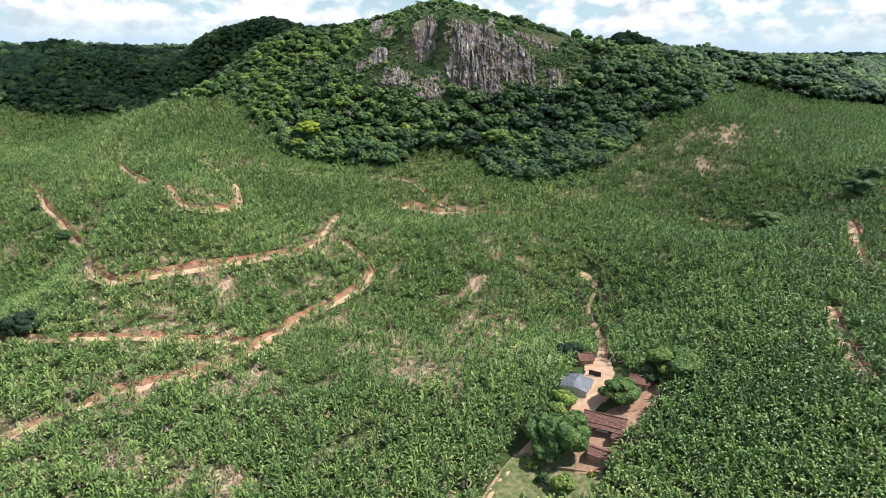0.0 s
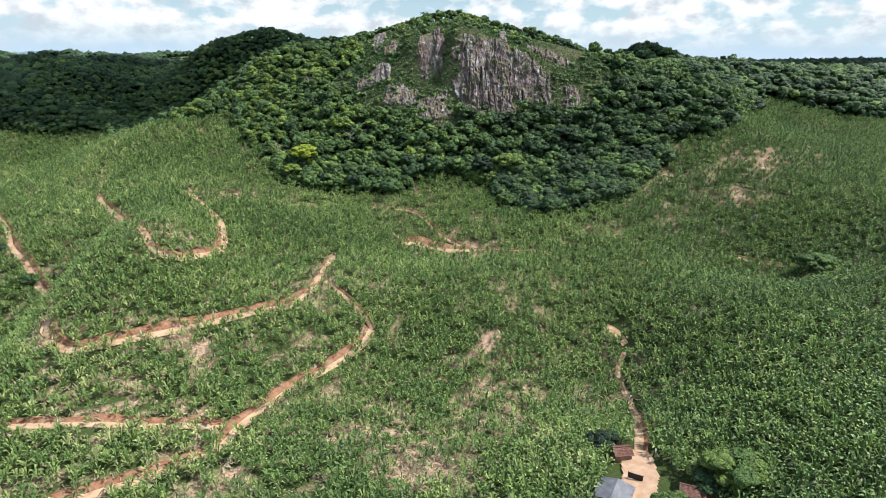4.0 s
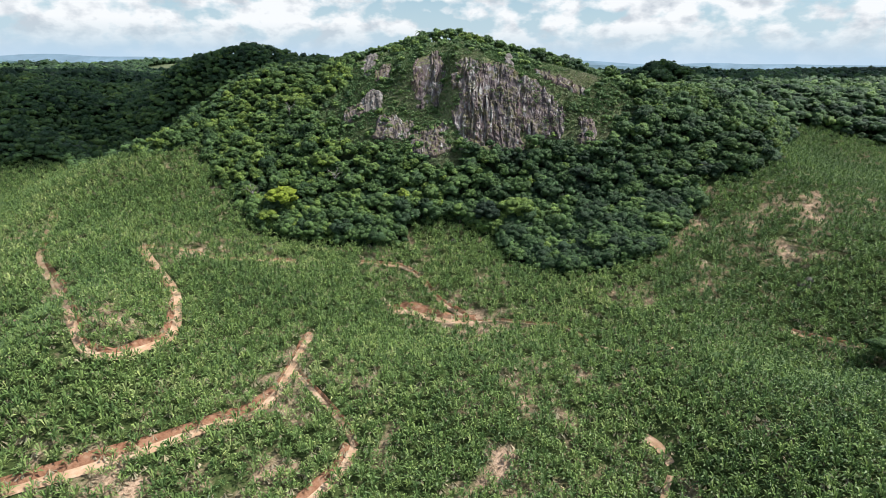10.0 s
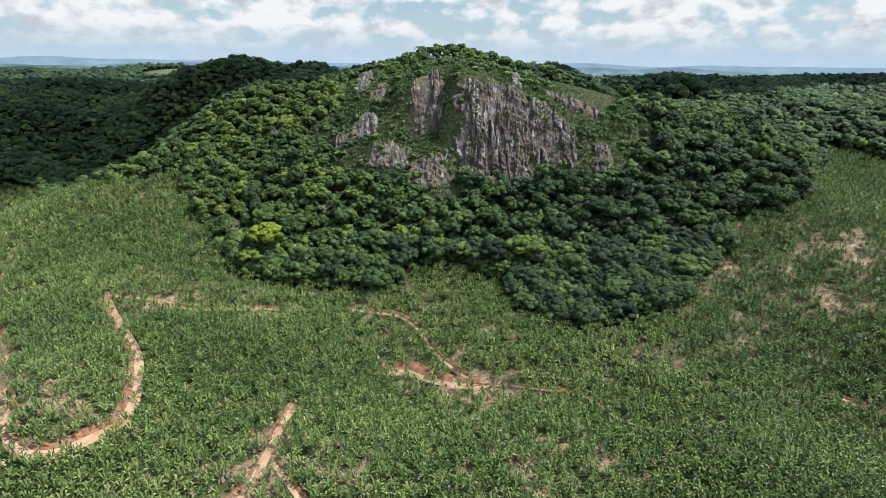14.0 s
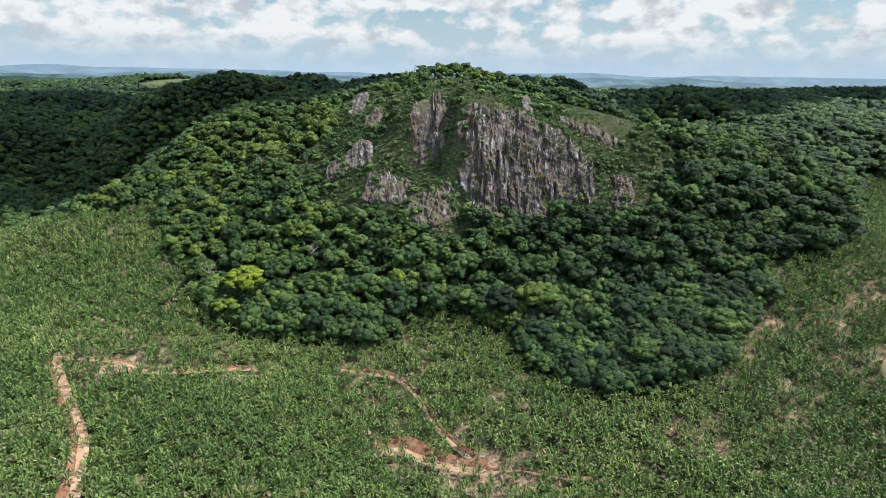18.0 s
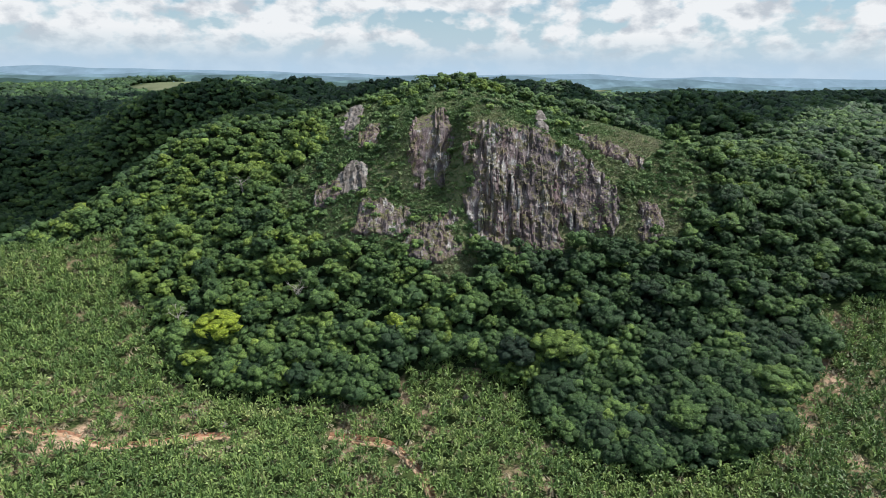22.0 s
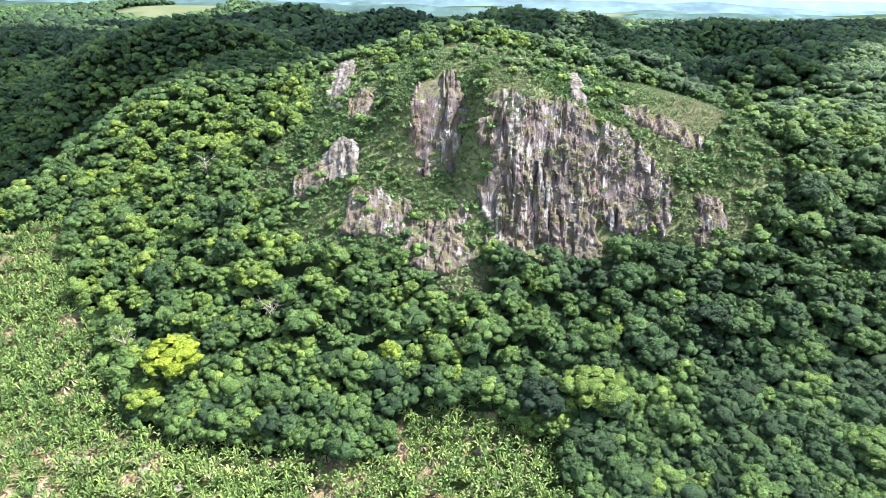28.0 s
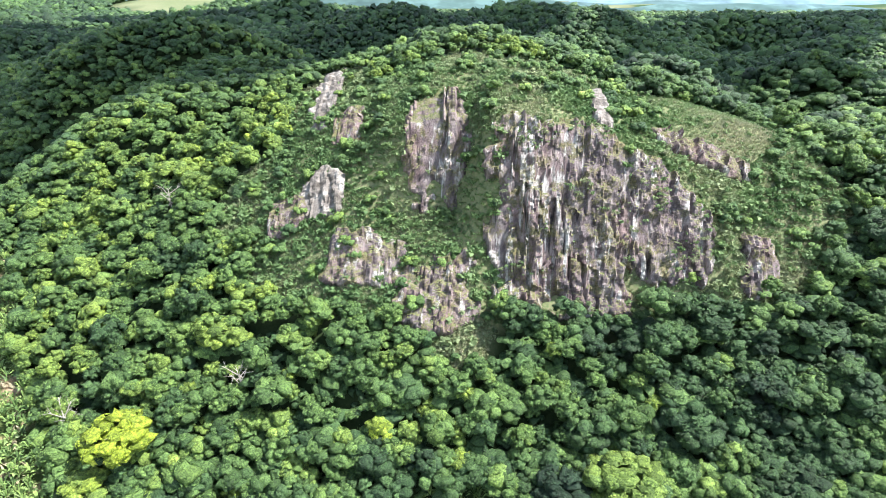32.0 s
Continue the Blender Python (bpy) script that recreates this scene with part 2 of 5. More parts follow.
SIDE_HILLS = [(120, 190, 40, 45, -1.6), (140, 280, 45, 40, -24.9), (210, 260, 60, 60, 18), (-170, 230, 40, 50, -30), (-220, 310, 50, 60, -10),
              (-270, 420, 60, 70, -20), (300, 330, 80, 90, 13.3), (0, 110, 80, 60, -23.6), (-150, 130, 80, 60, -21.7), (170, 110, 70, 60, -0.5),
              (0, -100, 400, 160, -44.9), (60, 150, 35, 40, -3.6)]
CREST_HILLS = [(0, 490, 60, 45, 2.2), (60, 490, 45, 45, 7.2), (-60, 500, 45, 45, 2), (100, 440, 35, 35, 9.8), (-200, 470, 40, 35, -22.7), (-150, 480, 35, 30, 19), (-110, 480, 32, 28, 25.9),
               (-70, 488, 30, 26, 9.9), (-200, 525, 45, 28, -29.2), (-150, 522, 40, 24, 37.5), (-100, 528, 38, 24, 19.8), (0, 540, 38, 24, 5.2), (45, 535, 38, 24, -35), (90, 525, 38, 28, 6.9),
               (240, 540, 60, 50, 27), (-110, 500, 38, 34, -2.1), (-60, 500, 38, 34, -7), (40, 500, 38, 34, -9.2), (90, 500, 38, 34, -11.9)]
WEST_KNOB = [(-150, 590, 42, 34, 4.5), (-45, 482, 30, 22, 3.5), (72, 474, 34, 28, 4.5), (-150, 565, 80, 60, -26.9), (-280, 620, 150, 110, 41.2), (-300, 600, 60, 50, -10.9), (-230, 600, 45, 40, 18.1), (-150, 620, 50, 45, 36.4), (-80, 610, 45, 40, 11.3),
             (-310, 640, 38, 34, -23.7), (-260, 545, 38, 34, -31.3), (-260, 590, 38, 34, -31.2), (-260, 640, 38, 34, -14.1), (-160, 545, 38, 34, -3.7), (-160, 590, 38, 34, 17.8), (-160, 640, 38, 34, -9.4),
             (-110, 545, 38, 34, 12.1), (-110, 590, 38, 34, -13), (-110, 640, 38, 34, 9.9), (-60, 545, 38, 34, 6.5)]
EAST_SHOULDER = [(150, 560, 70, 50, 8.2), (0, 640, 150, 80, 6), (250, 620, 150, 120, 32.1), (80, 600, 45, 40, 17), (130, 600, 45, 40, 11.7), (180, 560, 50, 45, -40), (330, 640, 80, 60, 10.2),
                 (40, 545, 38, 34, 21.5), (40, 590, 38, 34, 5), (90, 545, 38, 34, 6.5), (90, 590, 38, 34, -18.5), (140, 545, 38, 34, -11.9), (140, 640, 38, 34, -18.7), (190, 590, 38, 34, 19.1),
                 (240, 545, 38, 34, -10.9), (240, 590, 38, 34, -19.1), (240, 640, 38, 34, -12.9), (290, 545, 38, 34, -5.3), (290, 590, 38, 34, -8.6), (290, 640, 38, 34, -13.2)]
EAST_SHOULDER_MORE = [(340, 590, 38, 34, -5.6), (340, 640, 38, 34, -14.7)]
BACK_VALLEY = [(-120, 735, 210, 75, -27), (100, 725, 130, 60, -14.4), (-400, 720, 60, 50, -9.5), (-400, 800, 60, 50, 9.2), (-320, 720, 60, 50, -10.4), (240, 720, 60, 50, -5.3), (320, 720, 60, 50, -10.5)]
FAR_WEST = [(-230, 1120, 170, 110, 10.3), (-60, 900, 120, 80, 28.8), (-650, 1000, 220, 200, 26), (-520, 1500, 260, 160, 26), (0, 1900, 500, 160, 14), (0, 1000, 900, 200, -9.6), (0, 1300, 1000, 170, -21.1),
            (-216, 1100, 70, 70, 24.7), (-65, 900, 55, 50, 7.6), (40, 1000, 70, 70, 12.4), (-350, 1150, 90, 80, 9.1), (-480, 1200, 100, 90, -0), (-660, 900, 80, 70, -31.6), (-660, 1080, 80, 70, -30.2),
            (-560, 900, 80, 70, -3.8), (-560, 1080, 80, 70, -9.8), (-460, 1080, 80, 70, -6.3), (40, 900, 80, 70, -15)]
FAR_EAST = [(150, 930, 150, 90, 22.2), (410, 1220, 190, 120, 18.2), (800, 1300, 300, 200, 20), (700, 2400, 200, 140, 10), (119, 900, 55, 50, 10.2), (220, 980, 70, 60, -5.6), (407, 1220, 90, 80, 10.5),
            (560, 1220, 90, 80, 5.2), (290, 1100, 70, 60, 1.4), (680, 1250, 90, 80, 4.1), (140, 900, 80, 70, 12.1), (140, 1080, 80, 70, 4.6), (240, 900, 80, 70, -39.8), (240, 1080, 80, 70, 13.2),
            (340, 900, 80, 70, -36.3), (340, 1080, 80, 70, -50.8), (440, 900, 80, 70, 10.1), (440, 1250, 80, 70, -10), (540, 900, 80, 70, -13.4), (540, 1250, 80, 70, -20.8)]
FAR_EAST_MORE = [(640, 1080, 80, 70, -20.1), (640, 1250, 80, 70, -21.9), (740, 1250, 80, 70, -34.2)]
BACK_SLOPE = [(-10, 545, 36, 34, -13.4), (-10, 590, 36, 34, -10.5), (35, 590, 36, 34, -50), (80, 545, 36, 34, 11.5), (80, 590, 36, 34, -35.6), (125, 545, 36, 34, -9.7), (125, 590, 36, 34, -5.2),
              (170, 545, 36, 34, 8.1), (170, 590, 36, 34, 16.8), (215, 545, 36, 34, 10.8), (215, 590, 36, 34, -3.4), (260, 545, 36, 34, -6), (260, 590, 36, 34, -7.4), (305, 545, 36, 34, 4.2)]
BACK_HOLLOW = [(125, 640, 36, 34, -20.8), (170, 640, 36, 34, -89.2), (170, 700, 36, 34, -5.1), (215, 640, 36, 34, -39.4), (215, 700, 36, 34, -8.9), (260, 640, 36, 34, -6.2), (260, 700, 36, 34, -17),
               (0, 1000, 75, 65, 2.9), (90, 900, 75, 65, -10.7), (90, 1000, 75, 65, 15.8), (180, 900, 75, 65, 10.3), (270, 900, 75, 65, 3.9), (270, 1000, 75, 65, -11.1), (360, 1000, 75, 65, 6.9),
               (450, 1000, 75, 65, 3.6), (540, 1000, 75, 65, -2.8), (630, 1000, 75, 65, -2.8)]
FAR_FOLDS = [(180, 1120, 75, 65, -16.8), (270, 1120, 75, 65, 18.9), (270, 1250, 75, 65, -4), (360, 1120, 75, 65, 7), (450, 1120, 75, 65, -3.3), (450, 1250, 75, 65, 4.7), (540, 1120, 75, 65, 7.1),
             (540, 1250, 75, 65, -4.4)]
RIDGE_HILLS = CREST_HILLS + WEST_KNOB + EAST_SHOULDER + EAST_SHOULDER_MORE + BACK_VALLEY + FAR_WEST + FAR_EAST + FAR_EAST_MORE + BACK_SLOPE + BACK_HOLLOW + FAR_FOLDS
# the rise of the rock out of the valley, by x
RAMPS = [(-150, -3.8), (-110, 11), (-70, 27), (-30, 36.4), (10, 45.6), (50, 32), (90, 25.1), (130, 17.7), (170, 25.1)]


def steepen(x, y):
    """Draws the contours together where the cliff and the buttress beside it stand."""
    sag = 0.0016 * (x - 40) ** 2
    u = np.interp(y - sag, [-9999, 366, 405, 421, 484, 9999], [-9999, 366, 400, 441, 484, 9999]) + sag
    v = np.interp(y, [-9999, 395, 420, 430, 470, 9999], [-9999, 395, 413, 438, 470, 9999])
    return y + smooth((x + 2) / 10) * smooth((88 - x) / 50) * (u - y) + smooth((x + 30) / 10) * smooth((4 - x) / 8) * (v - y)


def land(x, y):
    """Height of the ground."""
    x, y = np.asarray(x, float), np.asarray(y, float)
    u = steepen(x, y)
    z = 2.4 + 57.2 * smooth((y - 150) / 700) - 36 * smooth((y - 1300) / 1100)
    for xi, h in RAMPS:
        z = z + h * smooth((u - 352) / 105) * np.exp(-((x - xi) / 40) ** 2) * smooth((660 - y) / 190)
    for cx, cy, sx, sy, h in FIELD_HILLS + SIDE_HILLS + RIDGE_HILLS:
        z = z + h * np.exp(-((x - cx) / sx) ** 2 - ((u - cy) / sy) ** 2)
    far = smooth((y - 1500) / 900)
    return z + far * (9 * np.sin(x / 310 + y / 450) + 7 * np.sin(x / 170 - y / 260 + 1))


FOREST_EDGE = [(-420, 480), (-330, 470), (-290, 468), (-247, 477), (-216, 448), (-172, 424), (-139, 436), (-119, 398), (-103, 380), (-88, 363),
               (-76, 360), (-54, 360), (-18, 357), (-16, 369), (4, 369), (28, 360), (31, 346), (44, 336), (57, 328), (80, 326),
               (93, 334), (110, 354), (122, 366), (126, 384), (147, 380), (168, 391), (200, 440), (236, 492), (290, 474), (460, 470)]


def inside(x, y, loop):
    """Which of the points lie in the closed outline."""
    x, y = np.asarray(x, float), np.asarray(y, float)
    r = np.zeros(x.shape, bool)
    for (x0, y0), (x1, y1) in zip(loop, loop[1:] + loop[:1]):
        if y0 == y1:
            continue
        r ^= ((y0 > y) != (y1 > y)) & (x < (x1 - x0) * (y - y0) / (y1 - y0) + x0)
    return r


WOODS = FOREST_EDGE + [(900, 470), (1150, 1400), (420, 1560), (-260, 1500), (-430, 1540), (-640, 1620), (-1150, 1500), (-1000, 900), (-900, 480)]


def spline(points, step):
    """Points along a smooth line through the given ones."""
    p = [points[0]] + list(points) + [points[-1]]
    out = []
    for a, b, c, d in zip(p, p[1:], p[2:], p[3:]):
        a, b, c, d = (np.array(v, float) for v in (a, b, c, d))
        n = max(1, int(np.linalg.norm(c - b) / step))
        for k in range(n):
            t = k / n
            out.append(0.5 * (2 * b + (c - a) * t + (2 * a - 5 * b + 4 * c - d) * t * t + (3 * b - a - 3 * c + d) * t ** 3))
    out.append(np.array(points[-1], float))
    return np.array(out)


ROADS = {
    "upper_track": (2.1, 1.3, [(-236, 334), (-220, 322), (-205, 306), (-192, 289), (-178, 277), (-165, 264), (-151, 250), (-134, 224), (-126, 209), (-120, 202), (-110, 198),
                               (-100, 202), (-87, 210), (-75, 220), (-64, 231), (-54, 239), (-50, 250), (-49, 264), (-48, 280), (-46, 286)]),
    "hairpin_track": (2.3, 1.9, [(-21, 310), (-17, 311), (-12, 311.5), (-4, 308), (6, 304.5), (13, 302.5)]),
    "hairpin_spur": (0.45, 0.2, [(13, 302.5), (23, 302), (35, 298.5), (45, 297), (51, 291), (55, 285)]),
    "cross_path": (0.5, 0.0, [(55, 285), (61, 280), (74, 275), (88, 279)]),
    "east_path": (1.0, 0.3, [(136, 298), (147, 291), (155, 283)]),
    "slope_path": (1.2, 0.5, [(-37, 346), (-27, 344), (-18, 342), (-9, 333), (-4, 323), (3, 314), (9, 307.5), (13, 302.5)]),
    "lower_track": (1.9, 1.2, [(-122, 106), (-108, 124), (-101, 134), (-94, 141), (-82, 150), (-70, 158), (-58, 169), (-55, 180), (-51, 189), (-42, 204), (-32, 217), (-26, 226), (-24, 232)]),
    "link_path": (1.3, 0.3, [(-24, 232), (-27, 237), (-33, 243), (-41, 252), (-47, 260)]),
    "track_landing": (3.2, 0.4, [(-62, 177), (-57, 179.5), (-53, 184)]),
    "level_track": (1.5, 0.9, [(-145, 172), (-133, 171), (-119, 170), (-106, 171), (-93, 173), (-80, 175), (-67, 178), (-56, 180)]),
    "loop_track": (2.2, 0.8, [(-197, 380), (-186, 356), (-178, 338), (-162, 315), (-142, 293), (-115, 256), (-105, 243), (-101, 240), (-96, 241), (-92, 246), (-88, 260), (-90, 273),
                              (-95, 286), (-101, 297), (-114, 312), (-125, 326), (-129, 330)]),
    "top_track": (1.1, 0.4, [(-129, 330), (-118, 330), (-107, 331), (-96, 329), (-86, 334), (-74, 341), (-66, 343)]),
    "village_road": (3.0, 0.0, [(6, 100), (16, 117), (21, 124), (25, 128), (30, 133), (39, 140), (45, 147), (50, 157), (54, 170)]),
    "village_lane": (2.1, 0.3, [(54, 170), (58, 182), (62, 197)]),
    "gully_path": (1.7, 0.0, [(62, 197), (63, 212), (63, 223), (67, 230)]),
    "gully_landing": (2.2, 0.0, [(68, 233), (66, 239), (63, 242)]),
    "gully_head": (2.0, 0.0, [(45, 279), (43, 282), (44, 285)]),
    "east_track": (2.7, 0.8, [(110, 133), (114, 147), (118, 159), (123, 171)]),
    "east_track_bend": (2.6, 0.8, [(147, 193), (154, 208), (163, 225), (167, 236)]),
}
ROAD_LINES = {name: spline(pts, 1.6) for name, (w, b, pts) in ROADS.items()}


def road_distance(x, y):
    """Distance from the edge of the nearest road."""
    d = np.full(np.shape(x), 1e3)
    for name, line in ROAD_LINES.items():
        for p in line[::2]:
            d = np.minimum(d, np.hypot(x - p[0], y - p[1]) - ROADS[name][0] / 2)
    return d


YARD = [(14, 110), (22, 112), (34, 110), (44, 120), (52, 130), (60, 138), (66, 150), (60, 155), (56, 172), (47, 174), (44, 162), (38, 152), (33, 140), (24, 133), (18, 126)]


def mesh_object(name, verts, faces, material, smooth_faces=False, parent=None):
    me = bpy.data.meshes.new(name)
    me.from_pydata([tuple(v) for v in verts], [], faces)
    me.materials.append(material)
    if smooth_faces:
        me.polygons.foreach_set("use_smooth", [True] * len(me.polygons))
    ob = new(name, me)
    ob.parent = parent
    return ob


def fast_mesh(name, verts, loops, size, materials, tints=None, indices=None, smooth_faces=False):
    """A mesh from arrays: verts (n, 3), faces (m, size)."""
    me = bpy.data.meshes.new(name)
    m = len(loops)
    me.vertices.add(len(verts))
    me.vertices.foreach_set("co", np.ascontiguousarray(verts, np.float32).ravel())
    me.loops.add(m * size)
    me.loops.foreach_set("vertex_index", np.ascontiguousarray(loops, np.int32).ravel())
    me.polygons.add(m)
    me.polygons.foreach_set("loop_start", np.arange(0, m * size, size, dtype=np.int32))
    for mat in materials:
        me.materials.append(mat)
    if indices is not None:
        me.polygons.foreach_set("material_index", np.ascontiguousarray(indices, np.int32))
    if smooth_faces:
        me.polygons.foreach_set("use_smooth", np.ones(m, bool))
    if tints is not None:
        a = me.attributes.new("tint", "FLOAT", "FACE")
        a.data.foreach_set("value", np.ascontiguousarray(tints, np.float32))
    me.update(calc_edges=True)
    return me


def value_noise(x, y, scale, seed=0):
    """Smooth random field in 0..1."""
    g = np.random.RandomState(seed).rand(64, 64)
    u, v = x / scale, y / scale
    i, j = np.floor(u).astype(int), np.floor(v).astype(int)
    a, b = smooth(u - i), smooth(v - j)
    i0, j0, i1, j1 = i % 64, j % 64, (i + 1) % 64, (j + 1) % 64
    return (g[i0, j0] * (1 - a) + g[i1, j0] * a) * (1 - b) + (g[i0, j1] * (1 - a) + g[i1, j1] * a) * b


def rock_zone(x, y):
    """1 on the open, shrubby crown and flanks of the rock, 0 in the woods."""
    r = np.minimum(((x - 20) / 86) ** 2 + ((y - 428) / np.where(y < 428, 40 - 10 * smooth(x / 10), 40)) ** 2, np.minimum(((x + 43) / 14) ** 2 + ((y - 458) / 20) ** 2, ((x - 76) / 26) ** 2 + ((y - 448) / 22) ** 2))
    return smooth((1.12 - r + 0.5 * (value_noise(x, y, 14, 5) - 0.5)) / 0.3)


def field_dryness(x, y):
    """How poor and withered the banana fields are, about 0 to 1."""
    dry = value_noise(x, y, 26, 61) * 0.28 + value_noise(x, y, 8, 62) * 0.32 + value_noise(x, y, 3.1, 66) * 0.4
    for cx, cy, rx, ry, h in ((-72, 195, 50, 32, 0.13), (15, 205, 30, 42, 0.12), (140, 355, 24, 30, 0.05), (119, 360, 4, 8, 0.2), (105, 345, 3.5, 8, 0.26), (142, 356, 2.5, 10, 0.2), (132, 374, 4, 5, 0.15), (18, 232, 5, 6, 0.3), (-9, 169, 6, 5, 0.32), (2, 163, 8, 3, 0.25), (12, 190, 7, 4, 0.28), (-5, 145, 4, 3, 0.25), (66, 237, 3, 3, 0.2),
                              (-50, 119, 8, 4, 0.25), (-87, 184, 10, 5, 0.15), (-110, 350, 50, 25, 0.06), (-60, 130, 40, 30, 0.09),
                              (0, 345, 40, 20, 0.03), (95, 150, 60, 60, -0.28), (110, 250, 60, 40, -0.06)):
        dry = dry + h * np.exp(-((x - cx) / rx) ** 2 - ((y - cy) / ry) ** 2)
    return dry


# ground: one sheet, close-meshed where the camera passes
gx = np.concatenate([-330 - np.cumsum(np.geomspace(5, 700, 36))[::-1], np.arange(-330, 331, 3.0), 330 + np.cumsum(np.geomspace(5, 700, 36))])
gy = np.concatenate([60 - np.cumsum(np.geomspace(5, 500, 30))[::-1], np.arange(60, 640, 3.0), 640 + np.cumsum(np.geomspace(4, 330, 52))])
GX, GY = np.meshgrid(gx, gy)
GZ = land(GX, GY) + 0.5 * (value_noise(GX, GY, 7, 1) - 0.5) * (GY < 700)
nx, ny = len(gx), len(gy)
ids = np.arange(nx * ny).reshape(ny, nx)
quads = np.stack([ids[:-1, :-1], ids[:-1, 1:], ids[1:, 1:], ids[1:, :-1]], -1).reshape(-1, 4)
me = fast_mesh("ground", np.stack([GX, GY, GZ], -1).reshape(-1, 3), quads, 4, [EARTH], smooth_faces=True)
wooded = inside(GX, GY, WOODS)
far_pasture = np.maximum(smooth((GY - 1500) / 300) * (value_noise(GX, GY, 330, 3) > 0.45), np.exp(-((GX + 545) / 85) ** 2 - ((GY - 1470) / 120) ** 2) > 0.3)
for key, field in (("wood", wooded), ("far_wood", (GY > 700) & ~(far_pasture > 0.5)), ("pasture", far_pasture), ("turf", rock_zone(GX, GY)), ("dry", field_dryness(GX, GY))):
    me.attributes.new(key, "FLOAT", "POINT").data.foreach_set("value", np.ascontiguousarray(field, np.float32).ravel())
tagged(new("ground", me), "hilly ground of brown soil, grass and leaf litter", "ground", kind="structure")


def road(name):
    width, bank, pts = ROADS[name]
    line = ROAD_LINES[name]
    n = len(line)
    d = np.gradient(line, axis=0)
    side = np.stack([-d[:, 1], d[:, 0]], -1) / (np.linalg.norm(d, axis=1)[:, None] + 1e-6)
    up, down = line + side * 3, line - side * 3
    rise = land(up[:, 0], up[:, 1]) - land(down[:, 0], down[:, 1])
    way = 1.0 if rise.sum() > 0 else -1.0                # the side of the higher ground
    side, rise = side * way, rise * way
    w = (width * (0.42 + 0.22 * value_noise(np.arange(n) * 1.0, np.ones(n), 2.3, 7)))[:, None]
    z0 = land(line[:, 0], line[:, 1]) + 0.30

    def strip(offsets, lifts, floor=None):
        rows = []
        for off, lift in zip(offsets, lifts):
            q = line + side * off
            z = land(q[:, 0], q[:, 1]) + lift
            rows.append(np.stack([q[:, 0], q[:, 1], z if floor is None else np.maximum(z, floor)], -1))
        v = np.stack(rows, 1)
        k = v.shape[1]
        quads = [(i * k + j, i * k + j + 1, (i + 1) * k + j + 1, (i + 1) * k + j) for i in range(n - 1) for j in range(k - 1)]
        return v.reshape(-1, 3), quads

    rough = np.random.RandomState(len(line))
    us = (-1.15, -1.0, -0.6, -0.3, 0.3, 0.6, 1.0)
    verts, faces = strip([u * w for u in us], [-0.5 if u < -1.1 else 0.28 - 0.12 * (0.5 < abs(u) < 0.7) + 0.08 * rough.rand(n) for u in us], z0 - 0.55)
    ob = tagged(mesh_object("road", verts, faces, CLAY, True), "rutted reddish clay track through the banana fields", "dirt road", kind="structure")
    if bank:
        h = bank * (0.15 + 1.1 * value_noise(np.arange(n) * 1.0, np.ones(n), 5.5, 17)) * np.clip(rise / 0.8 + 0.3, 0.05, 1)
        offs = [u * w + e * (0.5 + h[:, None]) for u, e in ((0.96, 0), (1.05, 0.35), (1.1, 0.9), (1.15, 1.4), (1.2, 1.7))]
        bv, bf = strip(offs, [0.25, 0.30 + h * 0.35, 0.32 + h * 0.6 + 0.1 * rough.rand(n), 0.30 + h * 0.55 + 0.15 * rough.rand(n), -0.3])
        mesh_object("cut_bank", bv, bf, BANK, True, ob)


for name in ROADS:
    road(name)

